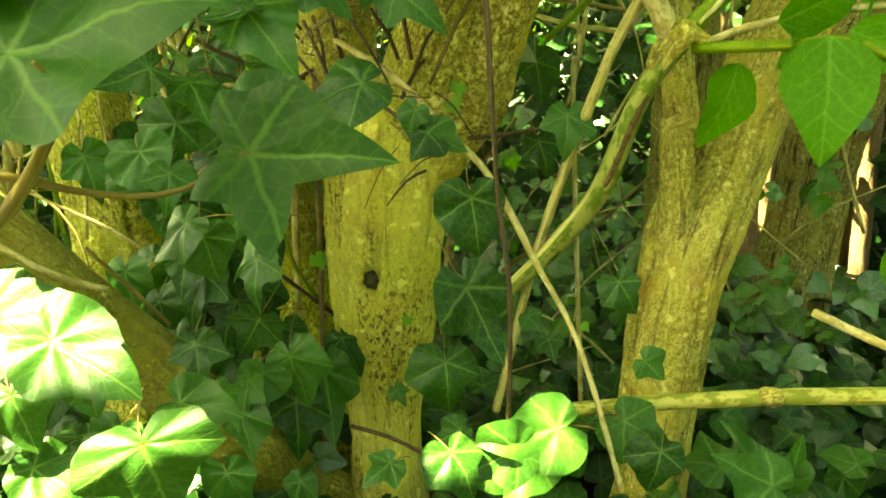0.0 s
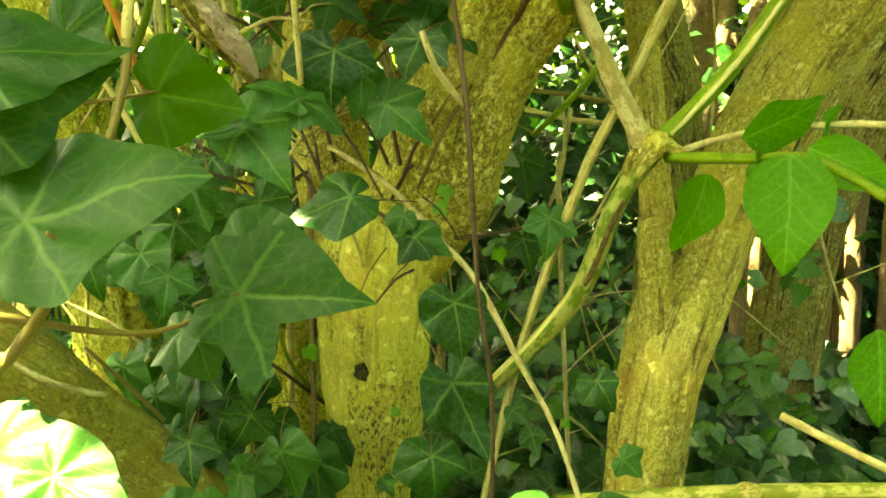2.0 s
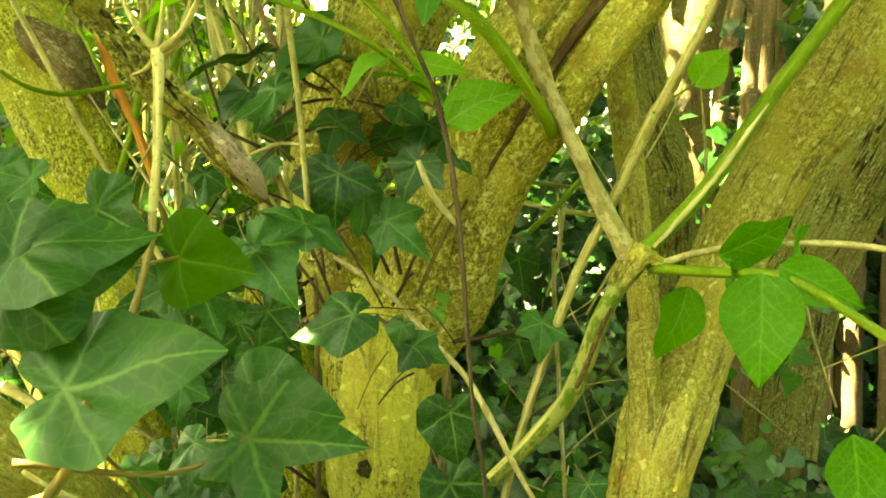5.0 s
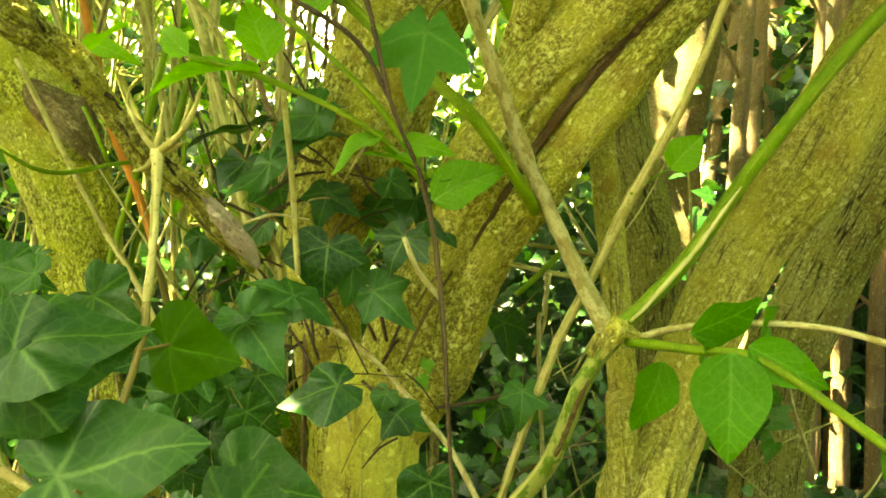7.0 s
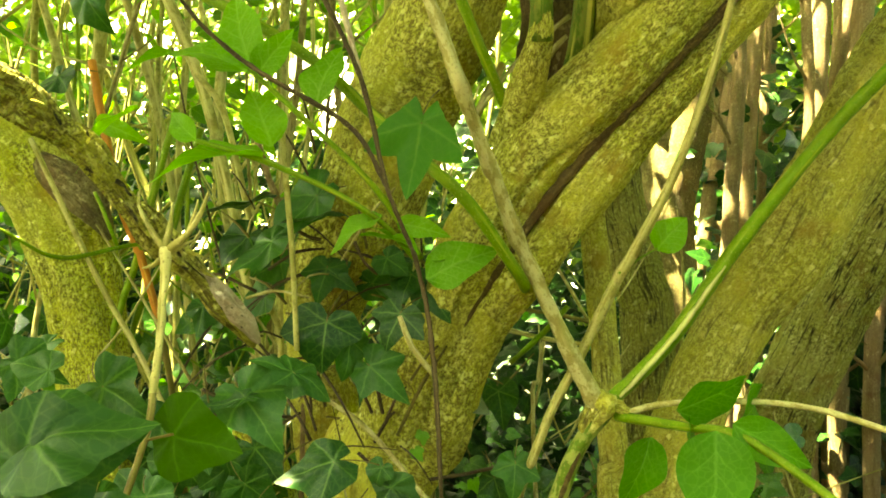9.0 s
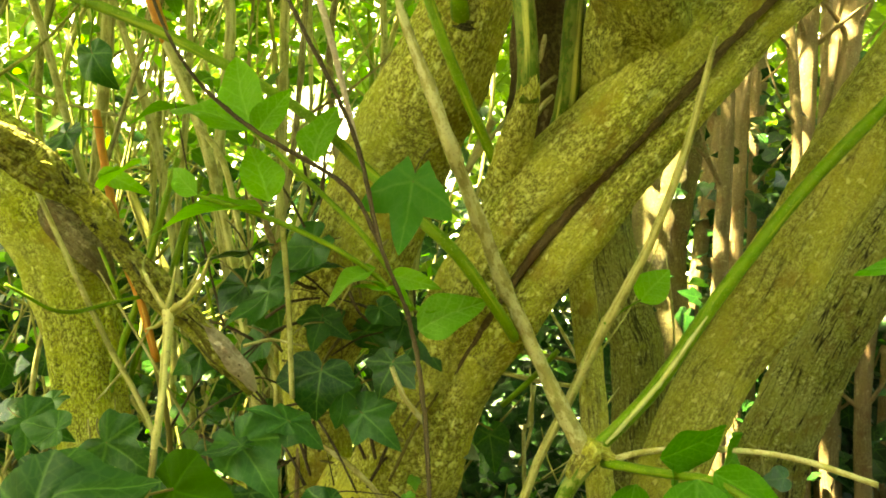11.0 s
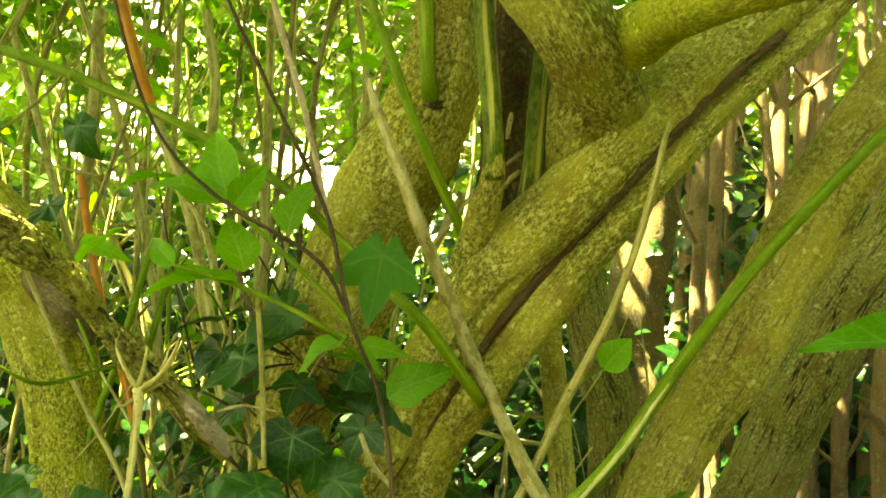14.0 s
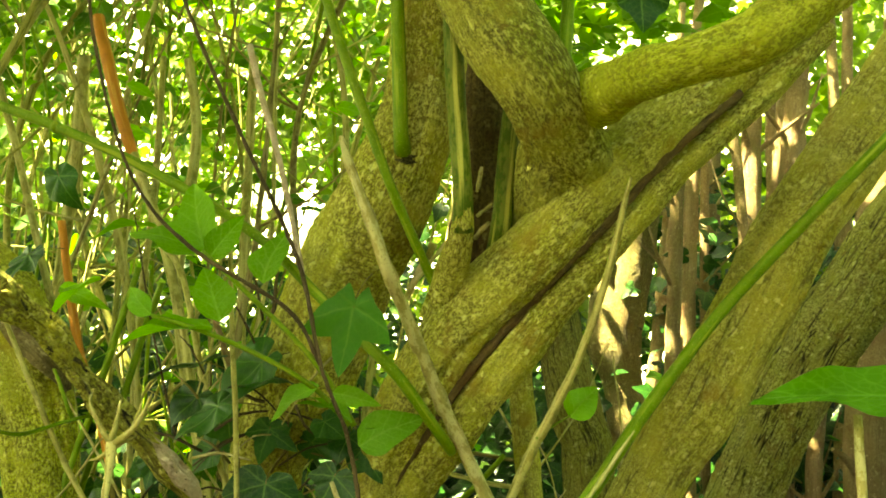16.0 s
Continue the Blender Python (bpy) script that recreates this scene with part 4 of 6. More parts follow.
stick("stick", [(0.211, 1.250, 0.707, 0.0033), (0.204, 1.250, 0.645, 0.0037), (0.198, 1.250, 0.576, 0.0037), (0.24, 1.27, 0.02, 0.004)], PALE_RIND, "thin upright pale cut stick behind the trunk")
stick("stick", [(0.183, 1.600, 0.762, 0.0042), (0.267, 1.600, 0.753, 0.0042), (0.340, 1.600, 0.740, 0.0042)], STALK_BROWN, "thin fallen brown stick caught in the undergrowth")
stick("stick", [(0.161, 1.500, 0.720, 0.0049), (0.235, 1.500, 0.705, 0.0049), (0.314, 1.500, 0.697, 0.0049)], CANE_TAN, "mossy fallen stick caught in the undergrowth")
stick("stick", [(0.255, 1.300, 0.766, 0.0050), (0.209, 1.300, 0.714, 0.0051), (0.160, 1.300, 0.667, 0.0043)], GREEN_RIND, "green stick leaning in the undergrowth")
grey = thing("leaf", (0.083, 0.980, 0.641), "fallen grey-green leaf caught in the fork", "leaf")
leaf(grey, [leaf_mesh("grey_blade", oval_blade(10, 3, 0.32, 0.15, 0.2, 0.02), foliage("grey_leaf", (0.13, 0.17, 0.10), (0.17, 0.21, 0.13), (0.2, 0.24, 0.15), 0.6, 0.2, (0.0,)))], (0.083, 0.980, 0.641), (0.116, 0.950, 0.623), 1.0, 20, None)
dry = random.Random(31)
for k in range(46):
    y = dry.uniform(1.35, 2.3)
    a = Vector((dry.uniform(0.02 * y, 0.55 * y), y, dry.uniform(0.02, 0.75)))
    way = Vector((dry.uniform(-0.7, 0.7), dry.uniform(-0.3, 0.3), dry.uniform(0.1, 1.0))).normalized() * dry.uniform(0.15, 0.45)
    r = dry.uniform(0.0012, 0.0035)
    stick("twig", [(*a, r), (*(a + way * 0.5 + Vector((dry.gauss(0, 0.02), 0, dry.gauss(0, 0.02)))), r), (*(a + way), r * 0.5)], dry.choice((PALE_RIND, CANE_TAN, STALK_BROWN)), "dry pale twig in the undergrowth", "twig", "dry twigs in the undergrowth", around=6, step=0.03)

for k in range(44):
    a = Vector((dry.uniform(-0.5, -0.08), dry.uniform(1.0, 1.5), dry.uniform(0.15, 0.8)))
    way = Vector((dry.uniform(-0.6, 0.6), dry.uniform(-0.3, 0.2), dry.uniform(0.1, 1.0))).normalized() * dry.uniform(0.1, 0.35)
    r = dry.uniform(0.0012, 0.003)
    stick("twig", [(*a, r), (*(a + way * 0.5 + Vector((dry.gauss(0, 0.015), 0, dry.gauss(0, 0.015)))), r), (*(a + way), r * 0.5)], dry.choice((PALE_RIND, CANE_TAN, GREEN_RIND, DARK_RIND)), "thin stem among the ivy below the thicket", "twig", "thin stems among the ivy", around=6, step=0.03)

# ---- canes in front of the thicket ----
for points, rind_mat, label in (
    ([(-0.504, 0.960, 0.958, 0.0034), (-0.432, 0.960, 0.830, 0.0040), (-0.382, 0.970, 0.738, 0.0040), (-0.342, 0.980, 0.671, 0.0040), (-0.281, 1.000, 0.539, 0.0035)], CANE_TAN, "thin tan cane leaning past the mossy trunk"),
    ([(-0.144, 0.830, 1.027, 0.0031), (-0.130, 0.830, 0.908, 0.0034), (-0.117, 0.830, 0.814, 0.0034), (-0.107, 0.840, 0.697, 0.0031)], CANE_TAN, "thin upright tan cane among the leaves"),
    ([(-0.398, 1.200, 1.060, 0.0055), (-0.424, 1.200, 0.935, 0.0062), (-0.450, 1.200, 0.802, 0.0062), (-0.469, 1.200, 0.731, 0.0055), (-0.478, 1.200, 0.616, 0.0055)], GREEN_RIND, "green cane rising from the ivy"),
    ([(-0.390, 1.300, 1.050, 0.0059), (-0.415, 1.300, 0.944, 0.0067), (-0.439, 1.300, 0.829, 0.0066), (-0.483, 1.300, 0.714, 0.0059), (-0.491, 1.300, 0.571, 0.0059)], GREEN_RIND, "green cane rising from the ivy"),
    ([(-0.334, 1.100, 1.091, 0.0051), (-0.290, 1.100, 1.035, 0.0050), (-0.248, 1.100, 0.898, 0.0050), (-0.201, 1.100, 0.745, 0.0050), (-0.181, 1.100, 0.633, 0.0050)], CANE_TAN, "tan cane rising from the ivy"),
    ([(-0.230, 1.050, 0.999, 0.0043), (-0.204, 1.050, 0.930, 0.0048), (-0.179, 1.050, 0.876, 0.0048), (-0.144, 1.050, 0.784, 0.0036)], BARK_RED, "dark red cane rising from the ivy"),
    ([(-0.689, 1.500, 1.583, 0.0142), (-0.675, 1.500, 1.357, 0.0139), (-0.675, 1.500, 1.138, 0.0128), (-0.672, 1.500, 0.926, 0.0126), (-0.642, 1.500, 0.567, 0.0122)], CANE_TAN, "knotty tan cane rising from the ivy"),
    ([(-0.814, 1.400, 1.481, 0.0080), (-0.752, 1.400, 1.330, 0.0079), (-0.689, 1.400, 1.159, 0.0077), (-0.626, 1.400, 0.983, 0.0076), (-0.543, 1.400, 0.685, 0.0074)], CANE_TAN, "tan cane rising from the ivy"),
    ([(-0.420, 1.400, 1.541, 0.0098), (-0.387, 1.400, 1.365, 0.0105), (-0.393, 1.400, 1.091, 0.0103), (-0.369, 1.400, 0.927, 0.0101), (-0.310, 1.400, 0.716, 0.0091), (-0.272, 1.400, 0.492, 0.0089)], CANE_TAN, "stout tan cane rising from the ivy"),
    ([(-0.362, 1.700, 1.691, 0.0116), (-0.353, 1.700, 1.467, 0.0114), (-0.342, 1.700, 1.196, 0.0112), (-0.321, 1.700, 0.808, 0.0109), (-0.308, 1.700, 0.439, 0.0106)], CANE_TAN, "stout pale cane rising from the ivy"),
    ([(-0.549, 1.600, 1.636, 0.0070), (-0.533, 1.600, 1.294, 0.0077), (-0.535, 1.600, 1.016, 0.0076), (-0.518, 1.600, 0.678, 0.0074)], CANE_TAN, "tan cane rising from the ivy"),
    ([(-0.136, 0.800, 1.296, 0.0044), (-0.118, 0.800, 1.236, 0.0044), (-0.094, 0.790, 1.173, 0.0043), (-0.069, 0.770, 1.102, 0.0037), (-0.043, 0.745, 1.021, 0.0031), (-0.022, 0.720, 0.957, 0.0019)], BARK_CUT, "brown cane with pale papery peeling bark"),
):
    if points[-1][2] > 0.15 and "ivy" in label:
        points.append((points[-1][0] + 0.02, points[-1][1], -0.02, points[-1][3]))
    stick("cane", points, rind_mat, label, "cane", "canes", around=10, step=0.02, lump=0.12)
cane = thing("cane", (-0.36, 1.2, 0.0), "cane with an orange-red upper half over dull bark", "cane", "canes")
limb("upper_stem", [(-0.544, 1.200, 1.137, 0.0071), (-0.517, 1.200, 1.031, 0.0071), (-0.481, 1.200, 0.907, 0.0080), (-0.442, 1.200, 0.820, 0.0071), (-0.406, 1.200, 0.720, 0.0062)], CANE_ORANGE, cane, "orange-red bark", around=10, step=0.02, lump=0.12)
limb("lower_stem", [(-0.409, 1.200, 0.724, 0.0062), (-0.387, 1.220, 0.618, 0.0053), (-0.367, 1.260, 0.442, 0.0055), (-0.22, 1.3, -0.02, 0.004)], STALK_BROWN, cane, "dull brown bark", around=8, step=0.02, lump=0.12)
cane = thing("cane", (-0.30, 1.25, 0.0), "cane with an orange-red upper half over tan bark", "cane", "canes")
limb("upper_stem", [(-0.554, 1.250, 1.556, 0.0117), (-0.531, 1.250, 1.488, 0.0116), (-0.485, 1.250, 1.357, 0.0114), (-0.451, 1.250, 1.276, 0.0103)], CANE_ORANGE, cane, "orange-red bark", around=10, step=0.02, lump=0.12)
limb("lower_stem", [(-0.453, 1.250, 1.282, 0.0103), (-0.385, 1.250, 1.136, 0.0101), (-0.343, 1.250, 1.014, 0.0090), (-0.292, 1.250, 0.828, 0.0088), (-0.247, 1.250, 0.586, 0.0085), (-0.28, 1.25, -0.02, 0.008)], CANE_TAN, cane, "tan bark", around=10, step=0.02, lump=0.12)
long_cane = thing("shoot", (-0.427, 0.900, 1.206), "long green shoot arching from the thicket to the leaning limb", "branch")
limb("stem", [(-0.650, 0.950, 1.287, 0.0073), (-0.437, 0.920, 1.213, 0.0077), (-0.270, 0.890, 1.138, 0.0074), (-0.121, 0.860, 1.052, 0.0071), (-0.027, 0.830, 0.970, 0.0068), (0.037, 0.800, 0.911, 0.0071), (0.086, 0.785, 0.866, 0.0074), (0.144, 0.830, 0.793, 0.0070), (0.156, 0.890, 0.777, 0.0074)], GREEN_RIND, long_cane, around=12, step=0.012, lump=0.06)
thin_cane = thing("shoot", (0.124, 0.860, 0.989), "thin green shoot rising beside the limb", "branch")
limb("stem", [(-0.046, 0.750, 1.387, 0.0059), (-0.011, 0.755, 1.288, 0.0065), (0.027, 0.765, 1.194, 0.0064), (0.067, 0.785, 1.097, 0.0064), (0.129, 0.850, 0.980, 0.0067)], GREEN_RIND, thin_cane, around=10, step=0.012, lump=0.06)

for plant, spots in ((long_cane, ((-0.437, 0.920, 1.213, 0.0077), (-0.196, 0.875, 1.096, 0.0073), (0.037, 0.800, 0.911, 0.0071))), (thin_cane, ((-0.011, 0.755, 1.288, 0.0065), (0.046, 0.774, 1.146, 0.0064)))):
    for x, y, z, r in spots:
        way = Vector((0.6, -0.1, -0.55)) * 0.007
        limb("node", [(x - way.x, y - way.y, z - way.z, r * 0.98), (x, y, z, r * 1.16), (x + way.x, y + way.y, z + way.z, r * 0.98)], GREEN_RIND, plant, "slightly swollen leaf node", around=12, step=0.003, lump=0.15)

tendril = thing("shoot", (-0.296, 0.610, 0.786), "thin green shoot crossing the mossy trunk", "branch")
limb("stem", [(-0.314, 0.570, 0.805, 0.0014), (-0.302, 0.590, 0.795, 0.0016), (-0.293, 0.610, 0.786, 0.0019), (-0.286, 0.640, 0.784, 0.0022), (-0.283, 0.680, 0.790, 0.0024), (-0.267, 0.710, 0.800, 0.0022), (-0.249, 0.740, 0.808, 0.0023)], GREEN_RIND, tendril, around=8, step=0.01)
limb("twig", [(-0.291, 0.700, 0.854, 0.0019), (-0.283, 0.700, 0.840, 0.0022), (-0.274, 0.700, 0.821, 0.0022), (-0.268, 0.710, 0.801, 0.0022)], GREEN_RIND, tendril, around=8, step=0.01)
for points in (
    [(0.180, 0.840, 1.153, 0.0022), (0.178, 0.845, 1.137, 0.0037), (0.175, 0.850, 1.120, 0.0022)],
    [(0.197, 0.860, 1.107, 0.0030), (0.186, 0.860, 1.098, 0.0030), (0.177, 0.870, 1.092, 0.0030)],
    [(0.193, 0.850, 1.079, 0.0029), (0.183, 0.860, 1.070, 0.0037), (0.176, 0.880, 1.064, 0.0037)],
    [(0.121, 0.880, 1.053, 0.0052), (0.104, 0.890, 1.022, 0.0053), (0.085, 0.900, 0.979, 0.0053)],
    [(0.143, 0.870, 1.061, 0.0030), (0.122, 0.880, 1.036, 0.0030), (0.090, 0.890, 0.991, 0.0030)],
):
    stick("twig", points, PALE_RIND, "short grey splinter caught between the limbs", "twig", "splinters between the limbs", around=7, step=0.008, lump=0.4)

# ---- young leafy shoots ----
young = thing("shoot", (0.032, 0.800, 0.799), "yellow-green leafy shoots with soft young leaves", "branch")
limb("stem", [(-0.225, 0.800, 0.930, 0.0027), (-0.148, 0.800, 0.909, 0.0034), (-0.065, 0.800, 0.876, 0.0033), (-0.011, 0.810, 0.844, 0.0033), (0.027, 0.820, 0.806, 0.0040)], GREEN_RIND, young, around=8, step=0.012)
limb("stem", [(-0.170, 0.800, 1.014, 0.0027), (-0.112, 0.800, 0.965, 0.0034), (-0.047, 0.800, 0.909, 0.0033), (-0.006, 0.810, 0.865, 0.0040), (0.033, 0.820, 0.806, 0.0040)], GREEN_RIND, young, around=8, step=0.012)
for base, tip, wide, roll in (
    ((-0.169, 0.800, 1.007), (-0.250, 0.790, 1.068), 1.1, 20),
    ((-0.166, 0.800, 1.011), (-0.209, 0.800, 1.112), 1.0, -20),
    ((-0.162, 0.800, 1.004), (-0.124, 0.780, 1.056), 1.0, 30),
    ((-0.140, 0.800, 0.926), (-0.165, 0.800, 1.001), 1.2, 10),
    ((-0.092, 0.800, 0.976), (-0.080, 0.800, 1.053), 1.2, -15),
    ((-0.149, 0.800, 0.912), (-0.280, 0.790, 0.939), 0.7, 40),
    ((-0.225, 0.800, 0.930), (-0.269, 0.800, 0.966), 0.8, -30),
    ((-0.012, 0.810, 0.851), (-0.071, 0.790, 0.834), 0.9, 25),
    ((0.005, 0.810, 0.845), (0.060, 0.790, 0.836), 1.0, 20),
    ((0.023, 0.820, 0.806), (-0.010, 0.800, 0.850), 0.5, 60),
    ((0.042, 0.810, 0.783), (0.100, 0.780, 0.824), 1.1, 10),
    ((0.037, 0.820, 0.800), (0.091, 0.800, 0.795), 0.7, 70),
    ((0.033, 0.800, 0.811), (-0.023, 0.800, 0.851), 0.6, 40),
    ((-0.335, 0.900, 0.988), (-0.425, 0.880, 0.950), 0.8, 40),
    ((-0.414, 0.950, 0.983), (-0.344, 0.930, 0.959), 0.8, 20),
    ((-0.304, 1.000, 1.086), (-0.398, 1.000, 1.112), 0.5, 50),
):
    leaf(young, YOUNG_MESHES, base, tip, wide, roll, None)
long_leaf = thing("leaf", (0.627, 0.600, 0.857), "long bright green pointed leaf", "leaf")
leaf(long_leaf, BRIGHT_MESHES, (0.627, 0.600, 0.855), (0.449, 0.552, 0.866), 0.42, 0, None, pick=0)

# ---- ivy: near vine ----
near_ivy = thing("ivy_vine", (-0.175, 0.420, 0.537), "mid-green lobed ivy leaves trailing on a brown stem", "ivy")
limb("stem", [(-0.184, 0.400, 0.543, 0.0025), (-0.164, 0.410, 0.539, 0.0023), (-0.143, 0.420, 0.533, 0.0019), (-0.118, 0.430, 0.529, 0.0016), (-0.092, 0.435, 0.533, 0.0014), (-0.061, 0.434, 0.552, 0.0008)], STALK_BROWN, near_ivy, around=8, step=0.01)
limb("stem", [(-0.177, 0.410, 0.511, 0.0032), (-0.159, 0.410, 0.535, 0.0036), (-0.144, 0.400, 0.554, 0.0023), (-0.119, 0.370, 0.577, 0.0014), (-0.120, 0.350, 0.589, 0.0009)], STALK_BROWN, near_ivy, around=8, step=0.01, lump=0.2)
limb("stem", [(-0.177, 0.380, 0.590, 0.0034), (-0.158, 0.380, 0.579, 0.0028), (-0.151, 0.380, 0.568, 0.0025), (-0.144, 0.380, 0.551, 0.0020)], PALE_RIND, near_ivy, around=8, step=0.01, lump=0.2)
for base, tip, wide, roll, pick in (
    ((-0.060, 0.434, 0.551), (0.011, 0.418, 0.553), 1.0, 8, 0),
    ((-0.136, 0.362, 0.593), (-0.056, 0.352, 0.621), 0.95, -5, 1),
    ((-0.163, 0.370, 0.660), (-0.098, 0.380, 0.682), 0.9, -10, 2),
    ((-0.164, 0.460, 0.686), (-0.124, 0.450, 0.664), 1.1, 25, 0),
    ((-0.168, 0.370, 0.647), (-0.103, 0.380, 0.670), 1.0, 20, 2),
    ((-0.227, 0.500, 0.712), (-0.255, 0.480, 0.699), 1.0, 35, 1),
    ((-0.204, 0.420, 0.704), (-0.170, 0.420, 0.691), 1.0, 15, 0),
    ((-0.173, 0.400, 0.701), (-0.199, 0.400, 0.706), 1.1, 10, 1),
    ((-0.130, 0.370, 0.474), (-0.088, 0.355, 0.458), 0.95, -15, 1),
    ((-0.176, 0.400, 0.470), (-0.132, 0.395, 0.491), 1.1, -15, 2),
    ((-0.129, 0.460, 0.389), (-0.114, 0.450, 0.350), 1.7, 0, 2),
    ((-0.120, 0.495, 0.400), (-0.082, 0.485, 0.399), 1.0, -20, 1),
    ((-0.223, 0.500, 0.400), (-0.206, 0.490, 0.368), 1.1, -10, 2),
    ((-0.213, 0.500, 0.354), (-0.180, 0.490, 0.336), 1.0, -20, 1),
    ((-0.167, 0.500, 0.366), (-0.166, 0.480, 0.345), 1.2, 0, 2),
    ((-0.116, 0.550, 0.385), (-0.097, 0.540, 0.366), 1.0, -30, 0),
    ((-0.074, 0.500, 0.558), (-0.014, 0.480, 0.554), 1.1, 15, 1),
    ((-0.182, 0.500, 0.405), (-0.198, 0.480, 0.415), 0.8, 30, 2),
):
    leaf(near_ivy, NEAR_MESHES, base, tip, wide, roll, STALK if pick != 1 else None, pick=pick)

# yellower copy of the near ivy: light from behind is put into its colour
OLIVE = foliage("painted_back_lit_ivy", (0.026, 0.080, 0.006), (0.035, 0.10, 0.007), (0.08, 0.19, 0.02), 0.5, 0.5, sheen=0.1)
leaf(near_ivy, [leaf_mesh("back_lit_blade", ivy_blade(80, 6, ivy_marks(1.2, 0.62, 0.62, 0.42, -0.3), 0.2, 0.12, 0.2, 0.04), OLIVE)], (-0.108, 0.450, 0.656), (-0.059, 0.440, 0.647), 1.05, 35, None, "ivy leaf coloured yellow-green as if lit from behind")
limb("leaf_stalk", [(-0.168, 0.425, 0.650, 0.0012), (-0.140, 0.440, 0.650, 0.0011), (-0.108, 0.4495, 0.657, 0.0010)], STALK_BROWN, near_ivy, "long pale leaf stalk", around=8, step=0.008)

